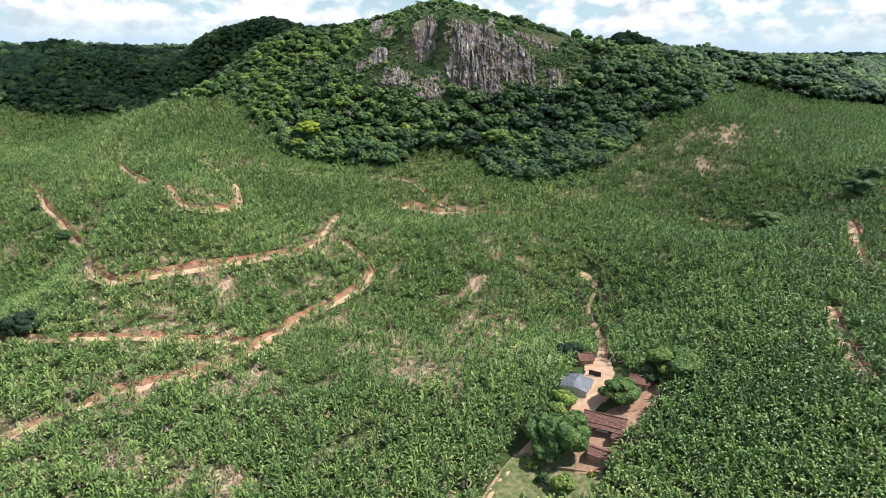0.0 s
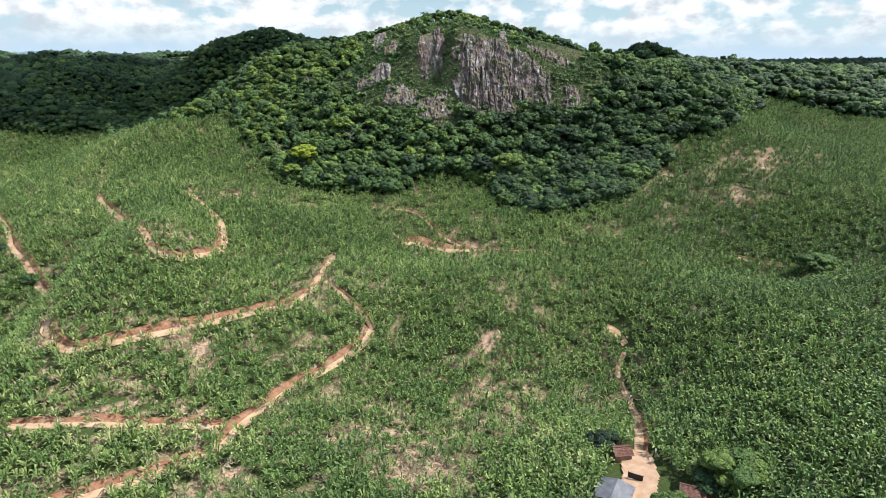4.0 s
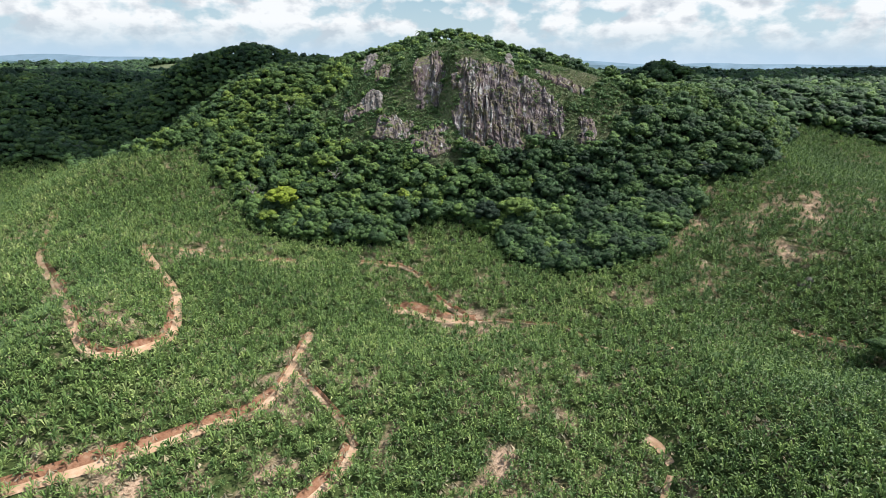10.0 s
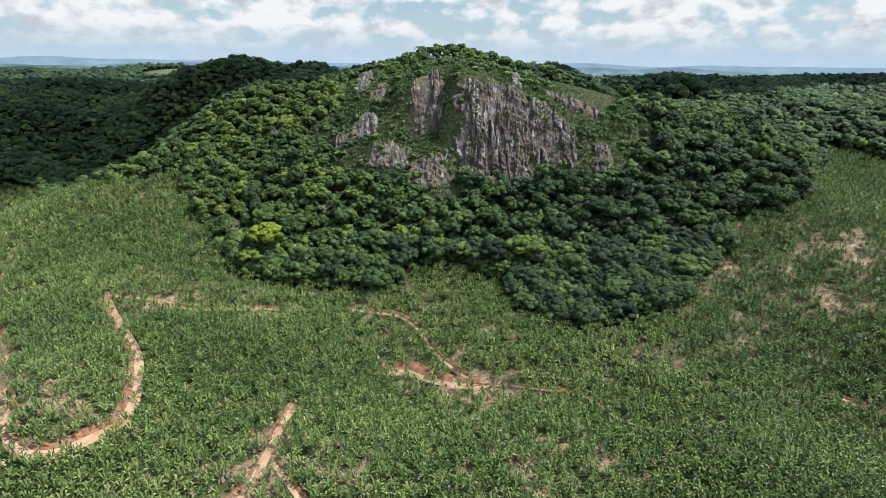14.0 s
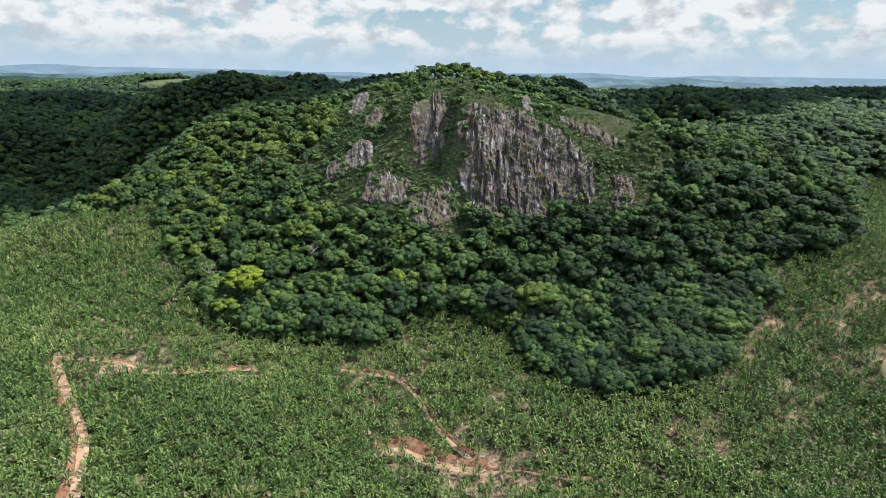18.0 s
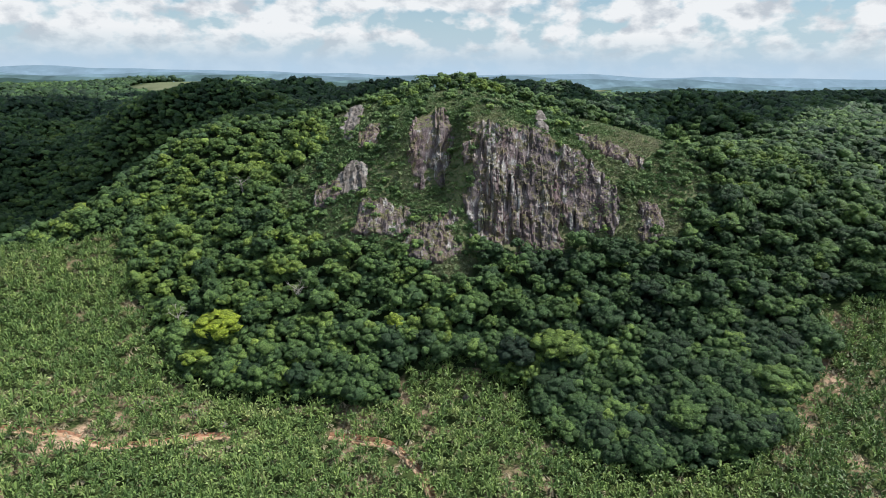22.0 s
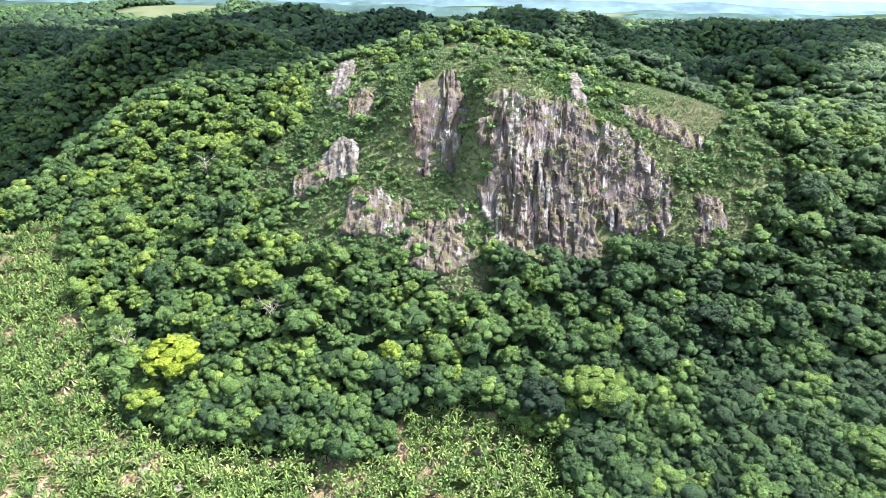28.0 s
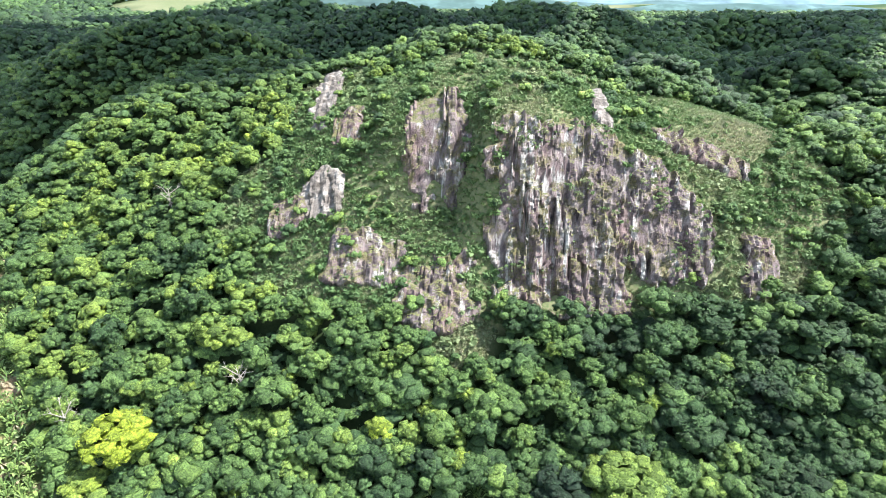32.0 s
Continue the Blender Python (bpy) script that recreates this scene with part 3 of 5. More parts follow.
# ---- the rock ----
def rock_patch(name, label, cx, cy, rx, ry, lift, step, material, rough=1.0, seed=0, grooves=1.0):
    """Bare rock that breaks out of the slope: a closed crust over the ground, sunk into it all round."""
    xs = np.arange(cx - rx, cx + rx + step, step)
    ys = np.arange(cy - ry, cy + ry + step * 0.45, step * 0.45)
    verts, n, m = [], len(xs), len(ys)
    PX, PY = np.meshgrid(xs, ys)
    PZ, SX, SY = land(PX, PY), (land(PX + 0.7, PY) - land(PX - 0.7, PY)) / 1.4, (land(PX, PY + 0.7) - land(PX, PY - 0.7)) / 1.4
    for j, y in enumerate(ys.tolist()):
        for i, x in enumerate(xs.tolist()):
            z = float(PZ[j, i])
            r = abs((x - cx) / rx) ** 3 + abs((y - cy) / ry) ** 3
            edge = noise.noise((x * 0.13 + seed, y * 0.16, z * 0.09)) * 0.8 + noise.noise((x * 0.45, y * 0.5 + seed, z * 0.3)) * 0.4
            mask = max(-1.0, min(1.0, (0.85 - r + edge) * 2.4))
            nrm = Vector((-float(SX[j, i]), -float(SY[j, i]), 1)).normalized()
            wx = x + 1.6 * noise.noise((x * 0.2, seed, z * 0.12)) + 1.8 * noise.cell((x * 0.09 + seed, 0.5, z * 0.085 + 0.04 * x))
            low = max(0.0, min(1.0, (60 - z) / 14))
            crack = abs(noise.noise((wx * 0.21 + seed, 0.3, z * 0.012))) + 0.12 * noise.noise((x * 0.2, seed, z * 0.16))
            crack = max(0.0, 1.0 - max(crack, 0.0) / 0.13) * (1.0 - 0.75 * low)
            pillar = noise.cell((wx * 0.23 + seed, 0.5, z * 0.045 + 0.11 * wx)) - 0.5
            block = noise.cell((wx * 0.55, 3.5 + seed, z * 0.17 - 0.3 * wx)) - 0.5
            bed = noise.noise((0.0, seed, (z + 0.55 * x) * 0.55 + noise.noise((x * 0.1, y * 0.1, z * 0.1))))
            ledge = noise.noise((x * 0.07, y * 0.2 + seed, z * 0.13)) + 0.5 * noise.noise((x * 0.2, seed, z * 0.4))
            fine = noise.fractal((x * 0.5, y * 0.5, z * 0.4), 1.0, 2.0, 6)
            chip = noise.cell((wx * 1.1 + 0.3 * z, 7.5 + seed, z * 0.42 + 0.25 * wx)) - 0.5
            bulge = grooves * (-2.4 * crack + (1.15 - 0.5 * low) * pillar + 0.42 * block + 0.16 * chip + (0.2 + 0.6 * low) * bed + 0.9 * ledge + 0.3) * min(1.0, 0.35 + mask) + rough * 0.6 * fine
            d = mask * lift + (max(bulge + 1.0, 0.2 - mask * lift * 0.5) * min(1.0, mask * 3) if mask > 0 else -0.6)
            verts.append((x + nrm.x * d, y + nrm.y * d, z + nrm.z * d))
    quads = [(j * n + i, j * n + i + 1, (j + 1) * n + i + 1, (j + 1) * n + i) for j in range(m - 1) for i in range(n - 1)]
    return tagged(mesh_object(name, verts, quads, material), label, "rock", kind="")


rock_patch("cliff", "dark purplish-grey cliff with pale vertical streaks", 25.0, 411.5, 20.5, 13, 1.6, 0.40, ROCK, seed=3)
rock_patch("cliff", "lower grooved cliff of dark brown-grey rock", 52, 414, 13, 7.5, 1.2, 0.42, ROCK, seed=9)
rock_patch("overhang", "dark overhanging rock lip on the shoulder of the hill", 63, 431.5, 16, 4.2, 1.5, 0.5, ROCK, seed=12)
rock_patch("buttress", "brown and grey buttress with a dark cleft", -8.5, 430, 9.5, 10.5, 1.4, 0.45, ROCK, seed=14)
rock_patch("rock_outcrop", "low brown rock slabs among bushes", -7, 402.5, 11, 9, 1.1, 0.5, ROCK, seed=21)
rock_patch("rock_outcrop", "pale grey knob of bare rock in scrub", -40, 424, 7, 6.5, 0.8, 0.5, PALE_ROCK, seed=27, grooves=0.7)
rock_patch("rock_outcrop", "brownish broken rock band below scrub", -26, 410, 12, 6, 1.0, 0.55, ROCK, seed=33, grooves=0.7)
rock_patch("rock_outcrop", "brownish rock ledge at the end of the band", -49, 421, 6, 5, 0.8, 0.55, ROCK, seed=35, grooves=0.6)
rock_patch("rock_slab", "whitish bare rock slab running down the slope", -44, 462, 4.4, 21, 0.9, 0.55, PALE_ROCK, seed=37, grooves=0.2)
rock_patch("rock_outcrop", "rounded brown rock below the pale slab", -34, 441, 5, 6.5, 0.8, 0.55, ROCK, seed=39, grooves=0.5)
rock_patch("rock_outcrop", "small grey rock face in the woods", 77, 412.5, 5.5, 8, 1.4, 0.5, ROCK, seed=41)
rock_patch("rock_slab", "pale weathered rock lip above the cliff", 35.5, 434, 2.8, 12, 0.9, 0.5, PALE_ROCK, seed=45, grooves=0.2)


def boulder(x, y, r, label, material, seed):
    bm = bmesh.new()
    bmesh.ops.create_icosphere(bm, subdivisions=3, radius=1)
    for v in bm.verts:
        d = 1 + 0.28 * noise.noise(v.co * 1.3 + Vector((seed, 0, 0))) + 0.12 * noise.noise(v.co * 3.5 + Vector((0, seed, 0)))
        v.co = Vector((v.co.x * r * 1.25 * d, v.co.y * r * d, v.co.z * r * 0.7 * d))
    me = bpy.data.meshes.new("boulder")
    bm.to_mesh(me)
    bm.free()
    me.materials.append(material)
    ob = tagged(new("boulder", me), label, "boulder")
    ob.location = (x, y, float(land(x, y)) + r * 0.15)
    return ob


for k, (x, y, r) in enumerate([(149, 316, 2.2), (152, 318, 1.6), (-37, 119, 1.6), (-93, 357, 1.5), (-80, 351, 1.4), (6, 359, 1.5), (10, 352, 1.3), (-96, 350, 1.4), (-70, 348, 1.3)]):
    boulder(x, y, r, "grey weathered boulder lying in the banana field", PALE_ROCK if k % 3 else ROCK, k * 3.7)

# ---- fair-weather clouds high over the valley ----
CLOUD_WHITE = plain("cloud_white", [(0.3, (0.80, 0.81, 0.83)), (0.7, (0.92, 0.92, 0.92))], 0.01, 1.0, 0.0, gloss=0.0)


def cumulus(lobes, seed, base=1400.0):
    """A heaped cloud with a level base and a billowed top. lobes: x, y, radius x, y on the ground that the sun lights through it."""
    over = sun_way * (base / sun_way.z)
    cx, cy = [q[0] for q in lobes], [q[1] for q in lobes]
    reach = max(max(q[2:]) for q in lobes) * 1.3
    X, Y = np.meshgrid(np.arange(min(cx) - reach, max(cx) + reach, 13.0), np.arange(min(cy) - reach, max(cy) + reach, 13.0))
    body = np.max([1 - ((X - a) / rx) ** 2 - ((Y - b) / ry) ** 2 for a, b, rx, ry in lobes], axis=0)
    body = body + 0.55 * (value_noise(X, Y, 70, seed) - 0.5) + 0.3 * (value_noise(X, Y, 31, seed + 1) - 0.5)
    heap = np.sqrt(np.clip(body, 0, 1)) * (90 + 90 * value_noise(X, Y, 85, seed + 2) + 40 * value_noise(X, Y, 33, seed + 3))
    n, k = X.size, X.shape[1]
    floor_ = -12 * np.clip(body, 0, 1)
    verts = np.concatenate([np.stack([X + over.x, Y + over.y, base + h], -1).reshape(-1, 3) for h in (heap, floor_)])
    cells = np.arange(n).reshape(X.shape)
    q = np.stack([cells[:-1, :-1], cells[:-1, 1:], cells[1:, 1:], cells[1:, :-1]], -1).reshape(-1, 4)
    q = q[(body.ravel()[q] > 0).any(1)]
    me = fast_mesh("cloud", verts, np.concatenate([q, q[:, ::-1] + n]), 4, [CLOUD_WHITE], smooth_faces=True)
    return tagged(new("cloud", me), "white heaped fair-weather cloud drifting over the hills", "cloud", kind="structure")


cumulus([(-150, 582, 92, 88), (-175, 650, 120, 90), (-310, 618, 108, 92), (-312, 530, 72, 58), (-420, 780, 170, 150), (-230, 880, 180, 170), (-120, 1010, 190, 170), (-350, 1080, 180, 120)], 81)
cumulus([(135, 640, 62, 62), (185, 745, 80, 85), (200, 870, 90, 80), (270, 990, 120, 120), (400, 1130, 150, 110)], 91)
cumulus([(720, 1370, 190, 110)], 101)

# ---- vegetation ----
rng = np.random.RandomState(11)


def clump_crown(count, lumps, leaf, rs, flat=0.8, skirt=0.35):
    """A crown of leaf clumps over several bulges, one metre in radius: triangles."""
    c = rs.normal(size=(lumps, 3))
    c /= np.linalg.norm(c, axis=1)[:, None]
    c[:, 2] = np.abs(c[:, 2]) * 0.8
    c *= (0.40 + 0.42 * rs.rand(lumps))[:, None] * np.array((1.0, 0.8 + 0.4 * rs.rand(), 1.0))
    radius = 0.24 + 0.22 * rs.rand(lumps)
    c[0], radius[0] = (0, 0, 0.10), 0.55
    k = rs.randint(0, lumps, count)
    d = rs.normal(size=(count, 3))
    d[:, 2] = np.where(d[:, 2] < 0, d[:, 2] * skirt, d[:, 2])
    d /= np.linalg.norm(d, axis=1)[:, None]
    p = c[k] + d * (radius[k] * (0.72 + 0.36 * rs.rand(count)))[:, None]
    nrm = d * 0.65 + rs.normal(size=(count, 3)) * 0.55 + np.array((0, 0, 0.25))
    nrm /= np.linalg.norm(nrm, axis=1)[:, None]
    t = np.cross(nrm, rs.normal(size=(count, 3)))
    t /= np.linalg.norm(t, axis=1)[:, None]
    b = np.cross(nrm, t)
    s = leaf * (0.55 + 0.9 * rs.rand(count))
    shape = [(-0.9, -0.6), (0.95, -0.5), (0.1, 1.1)]
    v = np.stack([p + (t * u + b * w) * s[:, None] - nrm * (0.25 * s[:, None] * (u * u)) for u, w in shape], 1)
    v[:, :, 2] *= flat
    return v                                     # (count, 3, 3)


def ball(level):
    bm = bmesh.new()
    bmesh.ops.create_icosphere(bm, subdivisions=level, radius=1)
    v = np.array([tuple(q.co) for q in bm.verts])
    f = np.array([[q.index for q in t.verts] for t in bm.faces])
    bm.free()
    return v, f


BALLS = {k: ball(k) for k in (1, 2)}


def leafy_crown(rs, lumps, per, leaf, flat=0.85, fine=1, spread=0.66):
    """A crown one metre in radius: leafy boughs, each a ragged dome, set round a dim core, with loose sprays. Corners, triangles, and how far each triangle's green differs."""
    i = np.arange(lumps) + 0.5
    z = 1 - 1.4 * i / lumps
    a = i * 2.39996 + rs.rand() * 6.28
    d = np.stack([np.sqrt(1 - z * z) * np.cos(a), np.sqrt(1 - z * z) * np.sin(a), z], -1) + rs.normal(size=(lumps, 3)) * 0.17
    d /= np.linalg.norm(d, axis=1)[:, None]
    r = (0.7 + 0.55 * rs.rand(lumps)) * 1.4 / math.sqrt(lumps)
    c = d * (spread - 0.1 + 0.26 * rs.rand(lumps))[:, None] * np.array((1.05, 0.8 + 0.35 * rs.rand(), 0.85))
    v, f = BALLS[1]
    verts, faces, shade = [v * (spread - 0.1) * np.array((1, 1, 0.9))], [f], [np.zeros(len(f))]
    count = len(v)
    v, f = BALLS[fine]
    for k in range(lumps):
        turn = np.linalg.qr(rs.normal(size=(3, 3)))[0]
        q = v @ turn * (1 + (0.25 if fine > 1 else 0.22) * rs.normal(size=len(v)))[:, None]
        seen = f[q[f].mean(1) @ (d[k] * 0.6 + np.array((0, 0, 0.4))) > -0.12]
        e = rs.normal(size=(per, 3)) * 0.8 + d[k] * 0.6 + np.array((0, 0, 0.4))
        e /= np.linalg.norm(e, axis=1)[:, None] + 1e-6
        t = np.cross(e + rs.normal(size=(per, 3)) * 0.4, rs.normal(size=(per, 3)))
        t /= np.linalg.norm(t, axis=1)[:, None] + 1e-6
        b = np.cross(e, t)
        size = (leaf / r[k] * (0.6 + 0.8 * rs.rand(per)))[:, None]
        sprays = np.stack([e * (1.0 + 0.16 * rs.rand(per))[:, None] + (t * u + b * w) * size for u, w in ((-0.9, -0.6), (0.95, -0.5), (0.1, 1.1))], 1).reshape(-1, 3)
        verts.append(np.concatenate([q, sprays]) * r[k] * np.array((1, 1, 0.8)) + c[k])
        faces.append(np.concatenate([seen, len(q) + np.arange(3 * per).reshape(-1, 3)]) + count)
        shade.append(np.full(len(faces[-1]), (rs.rand() - 0.5) * 0.16))
        count += len(verts[-1])
    return np.concatenate(verts) * np.array((1, 1, flat)), np.concatenate(faces), np.concatenate(shade)


def loose(tris):
    """A plant of single triangles (n, 3, 3), in the form that scatter takes."""
    return tris.reshape(-1, 3), np.arange(len(tris) * 3).reshape(-1, 3), np.zeros(len(tris))


def scatter(name, spots, sizes, heights, tints, variants, material, label, category, rounded=True):
    """Many plants in one mesh of kind stuff. spots (n, 3); each plant is one of the variants, with its own turn."""
    groups = {}
    for i, k in enumerate(rng.randint(0, len(variants), len(spots))):
        groups.setdefault(k, []).append(i)
    allv, allf, tint, count = [], [], [], 0
    for k, members in groups.items():
        v, f, shade = variants[k]
        i = np.array(members)
        a = rng.rand(len(i)) * 2 * math.pi
        ca, sa, s, h = np.cos(a)[:, None], np.sin(a)[:, None], sizes[i][:, None], heights[i][:, None]
        x = (v[None, :, 0] * ca - v[None, :, 1] * sa) * s + spots[i, 0][:, None]
        y = (v[None, :, 0] * sa + v[None, :, 1] * ca) * s + spots[i, 1][:, None]
        z = v[None, :, 2] * h + spots[i, 2][:, None]
        allv.append(np.stack([x, y, z], -1).reshape(-1, 3))
        allf.append((f[None] + (count + np.arange(len(i)) * len(v))[:, None, None]).reshape(-1, 3))
        tint.append((tints[i][:, None] + shade[None]).ravel())
        count += len(i) * len(v)
    me = fast_mesh(name, np.concatenate(allv), np.concatenate(allf), 3, [material], np.concatenate(tint), smooth_faces=rounded)
    return tagged(new(name, me), label, category, kind="stuff")


def jitter_grid(x0, x1, y0, y1, step):
    x, y = np.meshgrid(np.arange(x0, x1, step), np.arange(y0, y1, step))
    x = (x + (np.arange(x.shape[0]) % 2)[:, None] * step * 0.5).ravel()
    y = y.ravel()
    return x + (rng.rand(len(x)) - 0.5) * step * 0.8, y + (rng.rand(len(x)) - 0.5) * step * 0.8


# woods on the hill: three bands by distance
def woodland():
    rs = np.random.RandomState(4)
    near = [leafy_crown(rs, 10 + k % 6, 26, 0.07, 0.85, 2) for k in range(6)] + [leafy_crown(rs, 18 + 2 * (k % 7), 20, 0.085, 0.85, 1) for k in range(18)]
    mid = [leafy_crown(rs, 6, 8, 0.10) for _ in range(12)]
    small = [leafy_crown(rs, 5, 4, 0.10) for _ in range(10)]
    far = [leafy_crown(rs, 2, 4, 0.2, 0.9) for _ in range(8)]
    return near, mid, far, small


NEAR_CROWNS, MID_CROWNS, FAR_CROWNS, LOW_CROWNS = woodland()


def stand(x0, x1, y0, y1, step, low, spread, lift, rise):
    """Trees of the woods in one stretch: spots, sizes, heights, tints."""
    x, y = jitter_grid(x0, x1, y0, y1, step)
    keep = inside(x, y, WOODS) & (rock_zone(x, y) < 0.6) & (np.abs(x) < 0.76 * y + 10)
    x, y = x[keep], y[keep]
    n = len(x)
    top = smooth((land(x, y) - 45) / 50) * smooth((545 - y) / 50)
    tall = smooth((x - 5) / 45)                   # high, gappy old forest on the east side; lower and closed on the west
    size = (low + spread * rng.rand(n) ** 2.0) * (1 - 0.25 * top) * (0.92 + 0.16 * tall)
    height = size * (0.85 + 0.5 * rng.rand(n))
    z = land(x, y) + (lift + rise * (0.7 + 0.8 * tall) * rng.rand(n) ** 1.3) * (1 - 0.5 * top)
    z = z + 3.5 * np.exp(-((x - 4) / 28) ** 2 - ((y - 484) / 18) ** 2)
    species = value_noise(x, y, 7, 27)
    tint = np.clip(0.14 - 0.15 * tall + 0.36 * rng.rand(n) + 0.36 * (species - 0.08) + 0.24 * (value_noise(x, y, 38, 21) - 0.45) + 0.10 * top + (rng.rand(n) < 0.05) * 0.25, 0, 0.72)
    return np.stack([x, y, z], -1), size, height, tint


W_SPOTS, W_SIZE, W_HEIGHT, W_TINT = stand(-185, 205, 322, 470, 4.2, 2.2, 3.2, 3.2, 5.2)
foot = (W_SPOTS[:, 1] < 392) & (W_SPOTS[:, 0] > -125) & (W_SPOTS[:, 0] < 128)
front = np.zeros(len(W_SPOTS), bool)
front[np.nonzero(foot)[0][:300]] = True
scatter("forest", W_SPOTS[~front], W_SIZE[~front], W_HEIGHT[~front], W_TINT[~front], NEAR_CROWNS, LEAVES, "dense green broadleaf forest on the hillside", "forest")
low_trees = stand(-185, 205, 322, 470, 3.7, 2.1, 1.4, 0.8, 2.8)
scatter("forest_undergrowth", *low_trees, LOW_CROWNS, LEAVES, "lower trees and undergrowth filling the forest", "undergrowth")
wide = [stand(-340, -185, 322, 470, 4.4, 2.6, 2.4, 3.0, 4.0), stand(205, 350, 322, 470, 4.6, 2.8, 2.4, 3.0, 4.0), stand(-340, 350, 470, 575, 4.1, 2.4, 2.2, 3.0, 4.5),
        stand(-340, 350, 575, 600, 4.1, 2.4, 2.0, 3.5, 4.0)]
scatter("forest", *[np.concatenate(q) for q in zip(*wide)], MID_CROWNS, LEAVES, "dark green forest on the ridge and plateau", "forest")
scatter("forest", *stand(-380, 400, 600, 705, 3.9, 1.9, 1.6, 3.0, 3.5), FAR_CROWNS, LEAVES, "green forest on the slopes behind the hill", "forest", False)


def far_woods():
    near_part, far_part = jitter_grid(-700, 700, 600, 960, 5.9), jitter_grid(-1100, 1100, 960, 1600, 10.5)
    x, y = (np.concatenate(q) for q in zip(near_part, far_part))
    keep = inside(x, y, WOODS) & (((x + 545) / 100) ** 2 + ((y - 1470) / 130) ** 2 > 1) & (np.abs(x) < 0.8 * (y - 150) + 60) & ~((x > -375) & (x < 395) & (y < 705))
    x, y = x[keep], y[keep]
    size = (2.5 + 1.7 * rng.rand(len(x)) ** 1.5) * np.where(y < 960, 1.0, 1.75)
    spots = np.stack([x, y, land(x, y) + 5 + 4.5 * rng.rand(len(x)) ** 1.5], -1)
    tint = np.clip(0.10 + 0.34 * rng.rand(len(x)) + 0.3 * (value_noise(x, y, 90, 23) - 0.5), 0, 0.8)
    bx, by = jitter_grid(-640, 640, 470, 705, 5.8)
    flank = inside(bx, by, WOODS) & ((bx < -335) | (bx > 345)) & ~((by > 570) & (bx > -375) & (bx < 395))
    bx, by = bx[flank], by[flank]
    spots = np.concatenate([spots, np.stack([bx, by, land(bx, by) + 3 + 3 * rng.rand(len(bx))], -1)])
    size = np.concatenate([size, 3.6 + 1.8 * rng.rand(len(bx))])
    tint = np.concatenate([tint, 0.1 + 0.45 * rng.rand(len(bx))])
    scatter("distant_forest", spots, size, size * 1.15, tint, FAR_CROWNS, LEAVES, "rolling dark green forest beyond the hill", "forest", False)


far_woods()


# single trees of the forest foot, each with trunk and crown
def trunk_mesh(height, radius, rs, limbs=4):
    """A tapered trunk with a few limbs that reach into the crown."""
    verts, faces = [], []

    def tube(a, b, r0, r1, sides=6):
        a, b = Vector(a), Vector(b)
        q = (b - a).to_track_quat("Z", "Y")
        o = len(verts)
        for p, r in ((a, r0), ((a + b) / 2 + Vector((rs.rand() - 0.5, rs.rand() - 0.5, 0)) * r0, (r0 + r1) / 2), (b, r1)):
            for j in range(sides):
                t = j * 2 * math.pi / sides
                verts.append(tuple(p + q @ Vector((math.cos(t) * r, math.sin(t) * r, 0))))
        for i in range(2):
            for j in range(sides):
                k = (j + 1) % sides
                faces.append((o + i * sides + j, o + i * sides + k, o + (i + 1) * sides + k, o + (i + 1) * sides + j))

    tube((0, 0, -1.0), (0.2, 0.1, height), radius, radius * 0.55)
    for j in range(limbs):
        a = j * 2 * math.pi / limbs + rs.rand()
        tube((0.1, 0.1, height * (0.7 + 0.07 * j)), (math.cos(a) * height * 0.35, math.sin(a) * height * 0.35, height * (1.1 + 0.15 * rs.rand())), radius * 0.45, radius * 0.15)
    return verts, faces


def crown_mesh(k, size, height, tint, leaf=0.07, count=480, lumps=16, flat=0.85):
    v, f, shade = leafy_crown(np.random.RandomState(100 + k), lumps, count // lumps, leaf, flat, 2)
    return fast_mesh("crown", v * np.array((size, size, height)), f, 3, [LEAVES], np.clip(tint + shade, 0, 1), smooth_faces=True)


def tree(x, y, crown_data, trunk_data, lift, label, turn=0.0, scale=1.0, category="tree", group=""):
    base = tagged(new("tree"), label, category, group)
    base.matrix_basis = pose(x, y, float(land(x, y)), 0, 0, turn) @ Matrix.Diagonal((scale, scale, scale, 1))
    for name, data, z in (("trunk", trunk_data, 0.0), ("crown", crown_data, lift)):
        p = new(name, data)
        p.parent = base
        p.location.z = z
    return base


def front_trees():
    rs = np.random.RandomState(8)
    kinds = []
    for k in range(14):
        s = 3.6 + 1.6 * rs.rand()
        tint = min(0.82, 0.17 + 0.05 * k)
        tv, tf = trunk_mesh(4.6, 0.26, rs)
        tm = bpy.data.meshes.new("trunk")
        tm.from_pydata(tv, [], tf)
        tm.materials.append(BARK)
        kinds.append((crown_mesh(k, s, s * 1.15, tint), tm))
    words = ["dark green", "deep green", "dark green", "mid-green", "mid-green", "mid-green", "fresh green", "fresh green", "fresh green", "light green", "light green", "light green", "yellowish-green", "yellowish-green"]
    for i in np.nonzero(front)[0]:
        k = min(13, max(0, int((W_TINT[i] - 0.08) * 17 + rs.rand() ** 2 * 7 - 1.5)))
        x, y, _ = W_SPOTS[i]
        tree(x, y, *kinds[k], 4.6, f"{words[k]} broadleaf tree at the foot of the hill", rs.rand() * 360, 0.75 + 0.35 * rs.rand() * (W_SIZE[i] / 3.6), group="trees at the forest foot")


front_trees()


